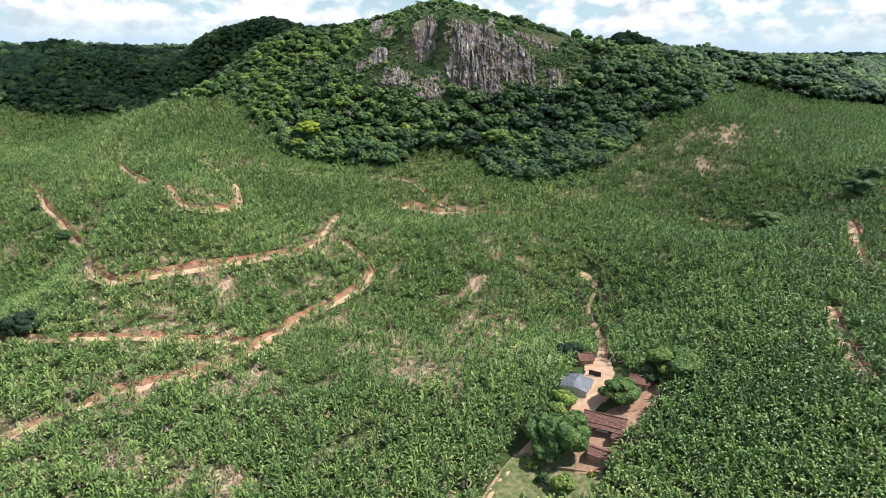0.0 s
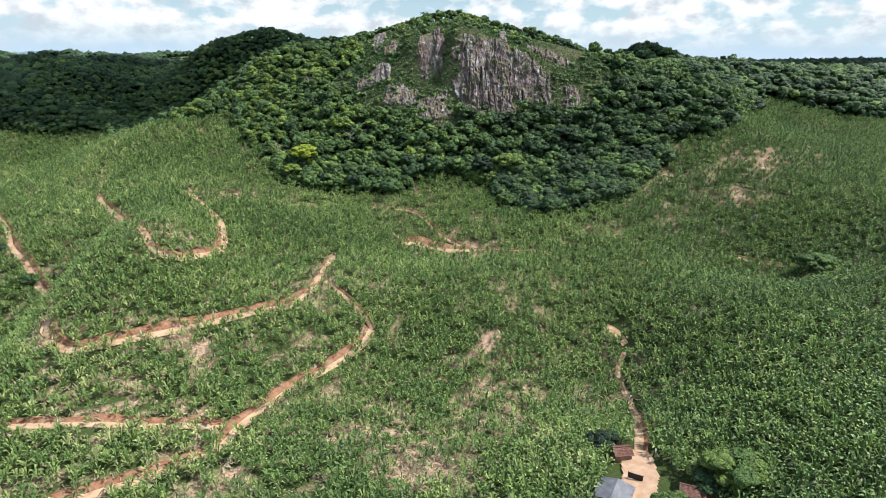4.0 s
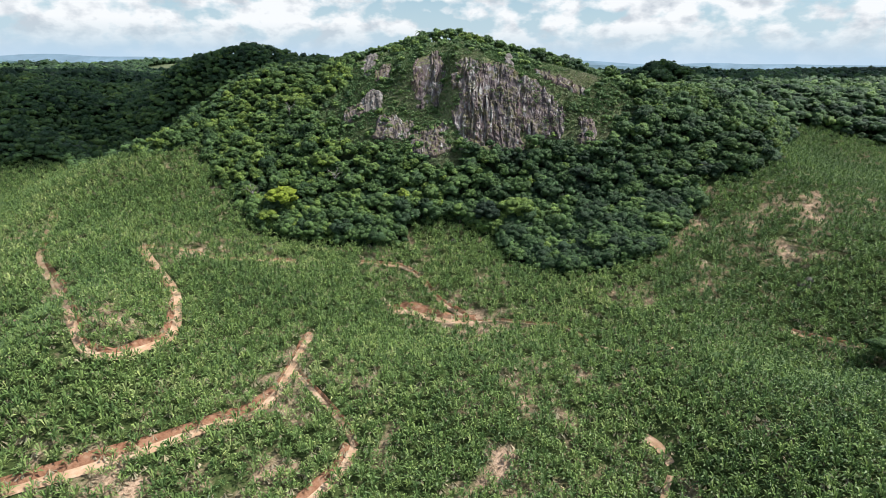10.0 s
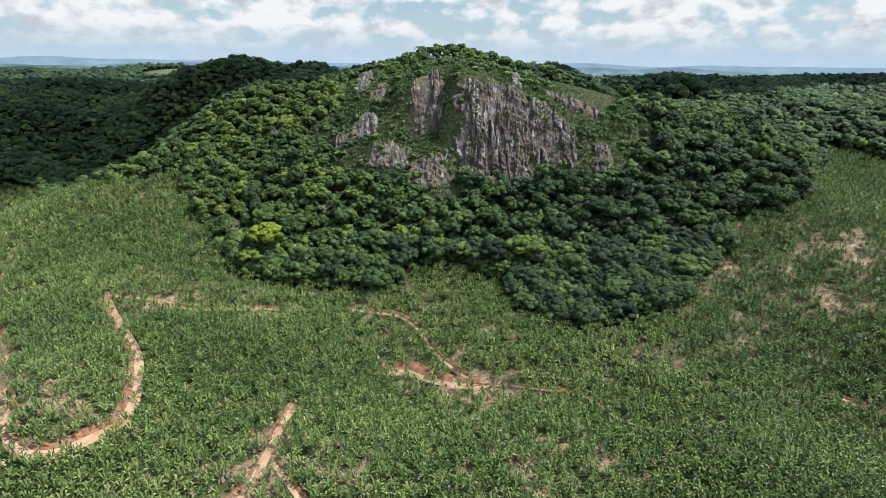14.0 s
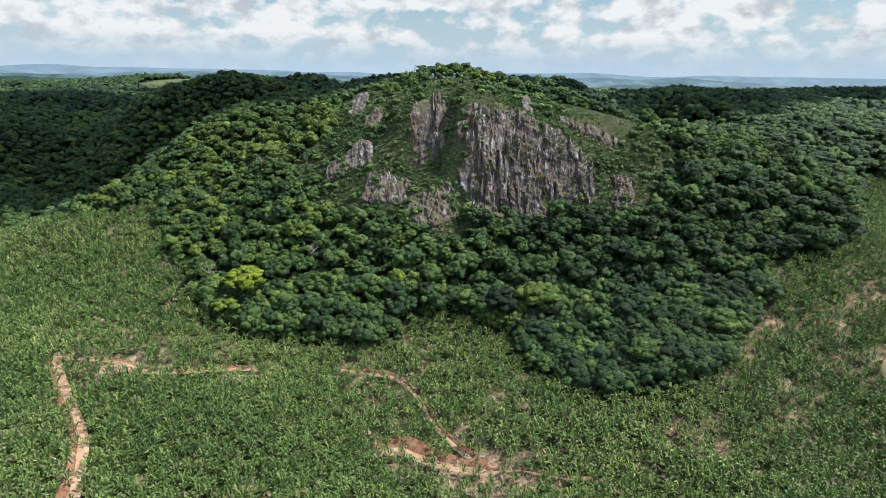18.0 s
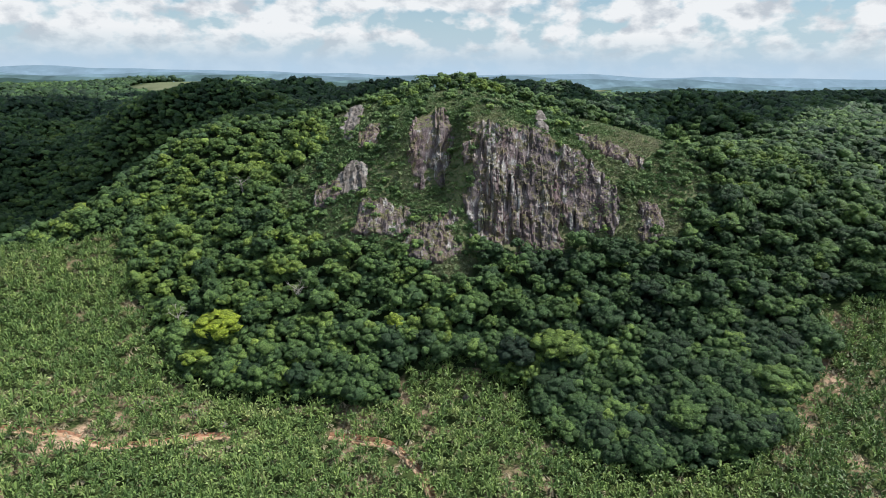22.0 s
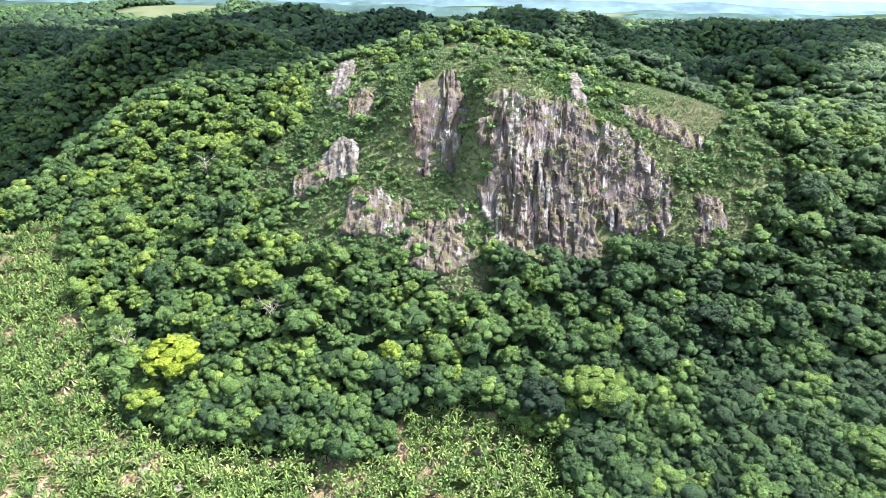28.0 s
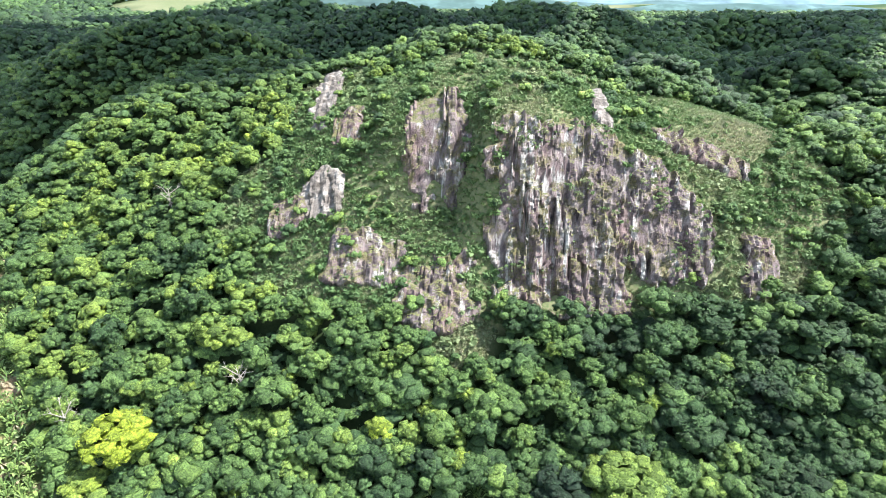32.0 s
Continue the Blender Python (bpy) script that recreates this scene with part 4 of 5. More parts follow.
def lone_tree(x, y, size, tall, tint, lift, label, count=620, leaf=0.11, lumps=13, thick=0.3):
    rs = np.random.RandomState(int(abs(x * 7 + y)))
    tv, tf = trunk_mesh(lift * 1.05, thick, rs, 5)
    tm = bpy.data.meshes.new("trunk")
    tm.from_pydata(tv, [], tf)
    tm.materials.append(BARK)
    return tree(x, y, crown_mesh(int(abs(x + y)) % 90 + 40, size, tall, tint, count=count, leaf=leaf, lumps=lumps), tm, lift, label, rs.rand() * 360)


lone_tree(-78.5, 372.5, 7.4, 6.0, 0.93, 11.5, "bright yellow-green tree standing out of the forest edge", 2200, 0.05, 28)
lone_tree(-84, 365, 4.8, 3.4, 0.86, 7.5, "small yellowish umbrella tree at the forest edge", 1100, 0.085)
lone_tree(36, 368, 8.8, 7.0, 0.66, 8.5, "broad bright green domed tree in the forest", 3000, 0.045, 36)
lone_tree(21.5, 366.5, 7.4, 7.5, 0.05, 7.0, "dark bluish-green spreading tree above the fields", 2600, 0.05, 32)
lone_tree(98.4, 349.6, 7.6, 6.4, 0.62, 6.5, "broad light green domed tree at the forest corner", 2400, 0.05, 32)
lone_tree(70, 340, 7.6, 5.6, 0.52, 7.0, "wide green tree at the tip of the forest", 2400, 0.05, 32)
lone_tree(56, 333, 5.6, 5.2, 0.22, 5.0, "dark green tree at the tip of the forest", 1500, 0.08, 16)
lone_tree(84, 332, 5.6, 5.0, 0.30, 5.0, "dark green tree at the tip of the forest", 1500, 0.08, 16)
lone_tree(154, 268, 7.4, 4.6, 0.45, 6.2, "spreading olive-green tree beside a dark hollow in the field", 1700, 0.07, 17)
lone_tree(-128.5, 174.5, 5.2, 5.4, 0.0, 3.6, "dense dark green round tree beside the track", 1700, 0.08, 16)
lone_tree(-193, 285, 2.4, 2.2, 0.05, 1.6, "small dark bush by the upper track", 400)
lone_tree(-171, 267, 3.6, 2.6, 0.3, 1.8, "low green bush by the upper track", 500)
lone_tree(182, 254, 6.0, 5.0, 0.3, 4.5, "sparse thin-leaved tree on the eastern slope", 420, 0.07)
lone_tree(192, 262, 5.2, 4.6, 0.3, 4.0, "sparse thin-leaved tree on the eastern slope", 360, 0.07)


PALE_BARK = plain("bleached_wood", [(0.3, (0.28, 0.25, 0.22)), (0.7, (0.48, 0.45, 0.41))], 2.0, stretch=(1, 1, 0.3))


def snag(x, y, tall, seed):
    """A dead tree: bleached trunk with bare forked limbs."""
    rs = np.random.RandomState(seed)
    base = tagged(new("dead_tree"), "leafless bleached tree among the green crowns", "dead tree")
    base.matrix_basis = pose(x, y, float(land(x, y)), 0, 0, rs.rand() * 360)
    tv, tf = trunk_mesh(tall * 0.75, 0.24, rs, 0)
    mesh_object("trunk", tv, tf, PALE_BARK, True, base)
    for k in range(7):
        bv, bf = trunk_mesh(tall * (0.3 + 0.15 * rs.rand()), 0.12, rs, 3)
        limb = mesh_object("limb", bv, bf, PALE_BARK, True, base)
        limb.location.z = tall * (0.45 + 0.05 * k)
        limb.rotation_euler = (0.5 + 0.6 * rs.rand(), 0, k * 2.4)


for k, (x, y) in enumerate([(-94.6, 378.6), (-54.1, 386.1), (-87.1, 432.6)]):
    snag(x, y, 10.5, 60 + k)


def palm(x, y, tall):
    base = tagged(new("palm"), "lone palm standing above the crest of the hill", "palm tree")
    base.matrix_basis = pose(x, y, float(land(x, y)))
    tv, tf = trunk_mesh(tall, 0.16, np.random.RandomState(5), 0)
    mesh_object("trunk", tv, tf, BARK, True, base)
    for k in range(14):
        a, up = k * 2.4, 1.0 - 1.3 * k / 13
        verts, faces = [], []
        for i in range(7):
            r = 2.6 * i / 6
            z = r * up * 0.8 - 0.22 * r * r + 0.1
            w = 0.34 * math.sin(math.pi * (0.12 + 0.88 * i / 6)) + 0.02
            verts += [(r, -w, z - 0.12), (r, 0, z), (r, w, z - 0.12)]
            if i:
                b = 3 * i
                faces += [(b - 3, b, b + 1, b - 2), (b - 2, b + 1, b + 2, b - 1)]
        frond = mesh_object("frond", verts, faces, BANANA, False, base)
        frond.location = (0.2, 0.1, tall - 0.1)
        frond.rotation_euler = (0, 0, a)


palm(-15.8, 477, 7.6)


# shrubs and grass on the rock
def tuft(rs, blades):
    """A tussock of thin arching grass blades, one metre in reach: triangles."""
    a = rs.rand(blades) * 6.28
    out = np.stack([np.cos(a), np.sin(a), np.zeros(blades)], -1)
    side = np.stack([-np.sin(a), np.cos(a), np.zeros(blades)], -1) * 0.13
    foot = out * (0.45 * rs.rand(blades))[:, None]
    tip = foot + out * (0.25 + 0.6 * rs.rand(blades))[:, None] + np.array((0, 0, 1)) * (0.5 + 0.5 * rs.rand(blades))[:, None]
    return np.stack([foot + side, foot - side, tip], 1)


def scrub():
    rs = np.random.RandomState(31)
    bushes = [loose(clump_crown(64, 6, 0.26, rs, 0.95)) for _ in range(10)]
    tufts = [loose(tuft(rs, 16)) for _ in range(8)]
    x, y = jitter_grid(-75, 125, 385, 490, 1.3)
    zone = rock_zone(x, y)
    bare = np.zeros(len(x), bool)
    rocks = ((25, 411, 17, 10), (52, 413, 10, 5), (63, 431, 13, 2.6), (-8.5, 430, 8, 8), (-44, 462, 3.4, 17), (-40, 424, 6, 5), (35.5, 434, 2, 9), (77, 412, 4, 6))
    for cx, cy, rx, ry in rocks:
        bare |= ((x - cx) / rx) ** 4 + ((y - cy) / ry) ** 4 < 0.8
    for cx, cy, rx, ry in ((-26, 410, 9, 4), (-34, 441, 4, 5), (-7, 402, 9, 7)):
        bare |= (((x - cx) / rx) ** 4 + ((y - cy) / ry) ** 4 < 0.8) & (rng.rand(len(x)) < 0.6)
    shoulder = (((x - 70) / 20) ** 2 + ((y - 456) / 25) ** 2 < 1) | (((x + 2) / 9) ** 2 + ((y - 444) / 5) ** 2 < 1) | (((x - 20) / 12) ** 2 + ((y - 425) / 4) ** 2 < 1)
    keep = (zone > 0.3) & ~(shoulder & (rng.rand(len(x)) < 0.6)) & (~bare | ((rng.rand(len(x)) < 0.3) & (value_noise(x, y * 2, 5, 44) > 0.5))) & (value_noise(x, y, 9, 41) + 0.35 * rng.rand(len(x)) > 0.14)
    x, y, bare = x[keep], y[keep], bare[keep]
    size = (0.6 + 2.0 * rng.rand(len(x)) ** 3.2) * np.where(bare, 0.6, 1.0) * np.where(shoulder[keep], 0.65, 1.0)
    spots = np.stack([x, y, land(x, y) + 0.25], -1)
    dry = value_noise(x, y, 17, 43)
    tint = np.clip(0.26 + 0.22 * rng.rand(len(x)) + 0.7 * (dry - 0.5) - 0.10 * (size - 1.0) + 0.28 * shoulder[keep], 0, 1)
    scatter("rock_scrub", spots, size, size * 0.9, tint, bushes, SHRUBS, "olive green shrubs on the rock", "shrubs", False)
    fx, fy = 4 + 66 * rng.rand(5200), 401 + 23 * rng.rand(5200)
    fz = land(fx, fy)
    grow = (value_noise(fx, fz, 5.0, 46) + 0.25 * value_noise(fx * 2, fz, 3.0, 47) + 0.22 * smooth((fx - 36) / 20) + 0.2 * smooth((fz - 78) / 10) > 0.84) & (rng.rand(5200) < 0.28)
    fx, fy, fz = fx[grow], fy[grow], fz[grow]
    slope = (land(fx, fy + 0.7) - land(fx, fy - 0.7)) / 1.4
    size_f = 0.35 + 0.7 * rng.rand(len(fx)) ** 2
    on_face = np.stack([fx, fy - 2.6 * slope / np.hypot(slope, 1), fz + 2.6 / np.hypot(slope, 1)], -1)
    scatter("ledge_scrub", on_face, size_f, size_f, np.clip(0.2 + 0.6 * rng.rand(len(fx)), 0, 1), bushes, SHRUBS, "tufts of shrub and dry grass clinging to the cliff ledges", "shrubs", False)
    hx, hy = jitter_grid(-75, 125, 385, 490, 0.95)
    on = (rock_zone(hx, hy) > 0.25) & (value_noise(hx, hy, 6, 48) + 0.5 * rng.rand(len(hx)) > 0.45)
    for cx, cy, rx, ry in rocks:
        on &= ((hx - cx) / rx) ** 4 + ((hy - cy) / ry) ** 4 > 0.8
    hx, hy = hx[on], hy[on]
    size_h = 0.6 + 0.6 * rng.rand(len(hx))
    scatter("rough_grass", np.stack([hx, hy, land(hx, hy) + 0.1], -1), size_h, size_h, np.clip(0.45 + 0.25 * rng.rand(len(hx)) + 0.7 * (value_noise(hx, hy, 15, 49) - 0.5), 0, 1), tufts, SHRUBS, "pale green and straw-coloured grass on the rocky crown", "grass", False)
    few = (rng.rand(len(x)) < 0.04) & ~bare & ~shoulder[keep]
    s2 = 1.2 + 1.2 * rng.rand(few.sum())
    scatter("rock_trees", spots[few] + np.array((0, 0, 1.2)), s2, s2 * 1.1, 0.25 + 0.42 * rng.rand(few.sum()), MID_CROWNS, LEAVES, "small green trees growing on the rock", "small trees")


scrub()


# banana fields
def banana_variant(rs, leaves):
    """Arching strap leaves round a short stem: triangles (3 * leaves, 3, 3)."""
    out = []
    for j in range(leaves):
        a = j * 2.4 + rs.rand() * 0.8
        up = 0.95 - 0.75 * (j / max(1, leaves - 1)) + 0.12 * rs.rand()
        length, w = 1.45 + 0.65 * rs.rand(), 0.13 + 0.07 * rs.rand()
        dx, dy = math.cos(a), math.sin(a)
        base, side = np.array((dx * 0.08, dy * 0.08, 1.25)), np.array((-dy, dx, 0)) * w
        rise = 1.15 * up + 0.15
        p1 = base + np.array((dx * (0.62 - 0.35 * up), dy * (0.62 - 0.35 * up), rise * 0.72)) * length
        p2 = base + np.array((dx * (1.1 - 0.62 * up), dy * (1.1 - 0.62 * up), rise * 0.98 - 0.28)) * length
        roll = np.array((0, 0, 0.22 * (rs.rand() - 0.5)))
        l, r = p1 + side + roll, p1 - side - roll
        out += [[base, l, r], [l, p2, r], [base + side * 0.3, l, base - side * 0.3]]
    return np.array(out, float)


def dry_variant(rs):
    """Withered leaves hanging round the stem and lying on the ground."""
    out = []
    for j in range(9):
        a, w = j * 1.3 + rs.rand(), 0.14 + 0.12 * rs.rand()
        dx, dy = math.cos(a), math.sin(a)
        side = np.array((-dy, dx, 0.3 * (rs.rand() - 0.5))) * w
        base, r = np.array((dx * 0.12, dy * 0.12, 0.5 + 0.8 * rs.rand())), 0.5 + 0.8 * rs.rand()
        end = np.array((dx * r, dy * r, 0.1 + 0.4 * rs.rand()))
        out.append([base, end + side, end - side])
    return np.array(out, float)


def banana_fields():
    rs = np.random.RandomState(51)
    lush = [banana_variant(rs, 14) for _ in range(8)]
    thin = [banana_variant(rs, 11) for _ in range(6)]
    withered = [dry_variant(rs) for _ in range(5)]
    x, y = jitter_grid(-380, 360, 94, 490, 2.25)
    keep = (np.abs(x) < 0.8 * y + 16) & ~inside(x, y, FOREST_EDGE + [(460, 900), (-420, 900)]) & ~inside(x, y, YARD)
    x, y = x[keep], y[keep]
    d = road_distance(x, y)
    keep = (d > 0.35 + 0.9 * ((y < 205) & (np.abs(x - 52) < 20))) & (((x - 149) / 4.5) ** 2 + ((y - 267) / 4) ** 2 > 1)
    x, y, d = x[keep], y[keep], d[keep]
    dryness = field_dryness(x, y) + 0.2 * np.exp(-d / 3)
    lushness = np.exp(-((x - 95) / 60) ** 2 - ((y - 150) / 60) ** 2)
    patches = ((value_noise(x, y, 13, 63) > 0.83) & (dryness > 0.5))
    keep = (rng.rand(len(x)) > np.clip((dryness - 0.52) * 1.9, 0, 0.85)) & ~(patches & (rng.rand(len(x)) < 0.55))
    spots = np.stack([x, y, land(x, y)], -1)
    size = (1.05 + 0.65 * rng.rand(len(x))) * (1.0 - 0.22 * np.clip(dryness - 0.4, 0, 1)) * (1 + 0.15 * lushness)
    tint = np.clip(0.1 + 0.75 * rng.rand(len(x)) + 0.4 * (value_noise(x, y, 34, 64) - 0.5) - 0.22 * smooth((x - 50) / 70), 0, 1)
    full = keep & (dryness < 0.66)
    poor = keep & ~full
    words = "broad-leaved banana plants covering the valley fields"
    lush, thin = ([loose(np.delete(v, np.s_[2::3], 0)) for v in kinds] for kinds in (lush, thin))      # no leaf stalks far off
    withered = [loose(v) for v in withered]
    scatter("banana_field", spots[full], size[full], size[full], tint[full], lush, BANANA, words, "banana plants", False)
    scatter("banana_field", spots[poor], size[poor], size[poor] * 0.9, tint[poor], thin, BANANA, "thin banana plants among withered leaves and bare soil", "banana plants", False)
    ox, oy = jitter_grid(-260, 260, -40, 260, 4.2)
    outer = (oy < 94) | (np.abs(ox) > 0.8 * oy + 16)
    ox, oy = ox[outer], oy[outer]
    so = 1.3 + 0.6 * rng.rand(len(ox))
    scatter("banana_field", np.stack([ox, oy, land(ox, oy)], -1), so, so, 0.2 + 0.6 * rng.rand(len(ox)), thin[:3], BANANA, "banana plants on the fields round about", "banana plants", False)
    tan = rng.rand(len(x)) < np.clip((dryness - 0.32) * 1.5, 0.10, 0.75)
    scatter("withered_leaves", spots[tan], size[tan], size[tan], 0.2 + 0.7 * rng.rand(tan.sum()), withered, DRY, "withered tan banana leaves between the plants", "dry leaves", False)


banana_fields()

# ---- the farmstead ----
TILE = plain("clay_roof_tiles", [(0.28, (0.075, 0.035, 0.03)), (0.5, (0.155, 0.08, 0.062)), (0.72, (0.26, 0.15, 0.115))], 1.6, 0.9, 0.4, stretch=(1, 1, 2))
METAL = plain("grey_sheet_roof", [(0.3, (0.11, 0.12, 0.14)), (0.55, (0.17, 0.182, 0.205)), (0.75, (0.26, 0.27, 0.30))], 0.5, 0.55, 0.1, metal=0.3)
WHITEWASH = plain("whitewash", [(0.3, (0.62, 0.60, 0.56)), (0.6, (0.80, 0.79, 0.76))], 0.8, 0.9, 0.15)
GREEN_WALL = plain("pale_green_wall", [(0.3, (0.30, 0.36, 0.27)), (0.65, (0.44, 0.48, 0.38))], 0.8, 0.9, 0.15)
PINK_WALL = plain("weathered_pink_wall", [(0.3, (0.36, 0.24, 0.21)), (0.65, (0.52, 0.38, 0.34))], 1.0, 0.9, 0.2)
ADOBE = plain("brown_mud_wall", [(0.3, (0.22, 0.14, 0.09)), (0.65, (0.36, 0.24, 0.17))], 1.2, 0.95, 0.3)
TIMBER = plain("grey_timber", [(0.3, (0.12, 0.09, 0.07)), (0.65, (0.26, 0.21, 0.17))], 3.0, 0.85, 0.3, stretch=(1, 1, 0.2))
DARK_SHEET = plain("black_sheet", [(0.3, (0.012, 0.013, 0.014)), (0.65, (0.03, 0.03, 0.032))], 2.0, 0.5, 0.1)
GLASS = plain("dim_window_pane", [(0.3, (0.02, 0.025, 0.03)), (0.7, (0.05, 0.055, 0.06))], 1.0, 0.15, 0.0, gloss=0.6)
PETALS = plain("yellow_flowers", [(0.3, (0.55, 0.38, 0.02)), (0.7, (0.75, 0.6, 0.05))], 4.0)
SAND = plain("trodden_sandy_yard", [(0.28, (0.34, 0.21, 0.135)), (0.5, (0.46, 0.31, 0.21)), (0.72, (0.54, 0.40, 0.29))], 0.4, 0.95, 0.3, gloss=0.1)
RED_SOIL = plain("bare_red_soil", [(0.28, (0.20, 0.12, 0.08)), (0.5, (0.31, 0.19, 0.13)), (0.72, (0.40, 0.28, 0.2))], 0.5, 0.95, 0.3, gloss=0.1)


def part(name, bm, material, parent, label=""):
    me = bpy.data.meshes.new(name)
    bm.to_mesh(me)
    bm.free()
    me.materials.append(material)
    ob = new(name, me)
    ob.parent = parent
    return tagged(ob, label) if label else ob


def box(x0, y0, z0, x1, y1, z1, bevel=0.0):
    bm = bmesh.new()
    bmesh.ops.create_cube(bm, size=1, matrix=Matrix.LocRotScale(((x0 + x1) / 2, (y0 + y1) / 2, (z0 + z1) / 2), None, (x1 - x0, y1 - y0, z1 - z0)))
    if bevel:
        bmesh.ops.bevel(bm, geom=bm.edges[:], offset=bevel, segments=1, affect="EDGES")
    return bm


def prism(outline, depth):
    """An outline in x, z, drawn out along y."""
    bm = bmesh.new()
    a = [bm.verts.new((x, 0, z)) for x, z in outline]
    b = [bm.verts.new((x, depth, z)) for x, z in outline]
    bm.faces.new(a)
    bm.faces.new(b[::-1])
    for i in range(len(a)):
        j = (i + 1) % len(a)
        bm.faces.new((a[i], b[i], b[j], a[j]))
    bmesh.ops.recalc_face_normals(bm, faces=bm.faces[:])
    return bm


def roof_slope(length, run, rise, pitch_from, side, wave, period, thick=0.09, sag=0.0):
    """One slope of a roof, rippled along its length; ridge at y = 0."""
    bm = bmesh.new()
    n = max(6, int(length / period * 4))
    rows = []
    for top in (0.0, -thick):
        for j in range(6):
            v = j / 5
            row = []
            for i in range(n + 1):
                u = i / n
                z = pitch_from - rise * v + wave * math.sin(u * length / period * 2 * math.pi) + top - sag * math.sin(u * math.pi) * (1 - v * 0.5) + 0.03 * noise.noise((u * 9, v * 5, side))
                row.append(bm.verts.new((-length / 2 + u * length, side * run * v, z)))
            rows.append(row)
    for r, flip in ((0, False), (6, True)):
        for j in range(5):
            for i in range(n):
                bm.faces.new((rows[r + j][i], rows[r + j][i + 1], rows[r + j + 1][i + 1], rows[r + j + 1][i]))
    for i in range(n):
        bm.faces.new((rows[5][i], rows[5][i + 1], rows[11][i + 1], rows[11][i]))
        bm.faces.new((rows[0][i], rows[0][i + 1], rows[6][i + 1], rows[6][i]))
    for j in range(5):
        for e in (0, n):
            bm.faces.new((rows[j][e], rows[j + 1][e], rows[j + 7][e], rows[j + 6][e]))
    bmesh.ops.recalc_face_normals(bm, faces=bm.faces[:])
    return bm


def opening(name, base, x, y, z, w, h, face_y, leaf, leaf_material_, label=""):
    """A door or window in a long wall: frame, leaf and sill."""
    o = part(name, box(x - w / 2, y - 0.03, z, x + w / 2, y + 0.03, z + h), leaf_material_, base, label)
    for fx in (x - w / 2 - 0.04, x + w / 2 + 0.04):
        part("frame", box(fx - 0.05, y - 0.06, z - 0.02, fx + 0.05, y + 0.06, z + h + 0.05), TIMBER, o)
    part("lintel", box(x - w / 2 - 0.1, y - 0.06, z + h, x + w / 2 + 0.1, y + 0.06, z + h + 0.1), TIMBER, o)
    return o


def gable_house(name, label, x, y, turn, length, width, wall_h, rise, over, wall_material, roof_material, wave, period, doors=(), windows=(), sag=0.0, porch=0.0, category="house"):
    base = tagged(new(name), label, category)
    zs = [float(land(x + dx, y + dy)) for dx in (-length / 3, length / 3) for dy in (-width / 3, width / 3)]
    base.matrix_basis = pose(x, y, sum(zs) / 4 + 0.1, 0, 0, turn)
    L, W, t = length / 2, width / 2, 0.16
    part("plinth", box(-L - 0.2, -W - 0.2, -1.6, L + 0.2, W + 0.2, 0.12, 0.03), ADOBE, base)
    for s in (-1, 1):
        part("side_wall", box(-L, s * W - t / 2, 0.1, L, s * W + t / 2, wall_h, 0.01), wall_material, base)
        bm = prism([(-W + t / 2, 0.1), (W - t / 2, 0.1), (W - t / 2, wall_h), (0, wall_h + rise * W / (W + over)), (-W + t / 2, wall_h)], t)
        bmesh.ops.transform(bm, matrix=Matrix.Translation((s * L + (t / 2 if s > 0 else -t / 2), 0, 0)) @ Matrix.Rotation(math.pi / 2, 4, "Z"), verts=bm.verts[:])
        part("gable_wall", bm, wall_material, base)
        part("roof_slope", roof_slope(length + 2 * over, W + over, rise * 1.0, wall_h + rise + 0.06, s, wave, period, sag=sag), roof_material, base)
    part("ridge_cap", box(-L - over, -0.16, wall_h + rise + 0.03, L + over, 0.16, wall_h + rise + 0.16, 0.05), roof_material, base)
    for dx, s in doors:
        opening("door", base, dx, s * (W + t / 2), 0.12, 0.85, 2.0, 0, None, TIMBER, "closed grey wooden door")
    for dx, s in windows:
        w = opening("window", base, dx, s * (W + t / 2), 1.0, 0.9, 0.95, 0, None, GLASS)
        part("sill", box(dx - 0.6, s * (W + t / 2) - 0.12, 0.9, dx + 0.6, s * (W + t / 2) + 0.12, 0.97), wall_material, w)
    if porch:
        bm = roof_slope(length + 2 * over, porch, 0.55, wall_h - 0.08, -1, wave, period)
        bmesh.ops.translate(bm, vec=(0, -W - over + 0.25, 0), verts=bm.verts[:])
        part("porch_roof", bm, roof_material, base)
        for k in range(5):
            px = -L + 0.3 + k * (length - 0.6) / 4
            part("porch_post", box(px - 0.07, -W - porch - 0.2, -0.9, px + 0.07, -W - porch - 0.06, wall_h - 0.55, 0.02), TIMBER, base)
    return base


def ground_sheet(name, label, outline, lift, material):
    """Bare ground inside an outline, laid over the land."""
    xs, ys = [p[0] for p in outline], [p[1] for p in outline]
    X, Y = np.meshgrid(np.arange(min(xs) - 2, max(xs) + 2.1, 0.45), np.arange(min(ys) - 2, max(ys) + 2.1, 0.45))
    wob = 1.6 * (value_noise(X, Y, 2.7, 71) - 0.5)
    ok = inside(X + wob, Y + wob, outline)
    Z = land(X, Y) + lift + 0.08 * value_noise(X, Y, 1.5, 72)
    n = X.shape[1]
    quads_ = [(j * n + i, j * n + i + 1, (j + 1) * n + i + 1, (j + 1) * n + i) for j in range(X.shape[0] - 1) for i in range(n - 1) if ok[j, i]]
    return tagged(mesh_object(name, np.stack([X, Y, Z], -1).reshape(-1, 3), quads_, material, True), label, "ground", kind="structure")


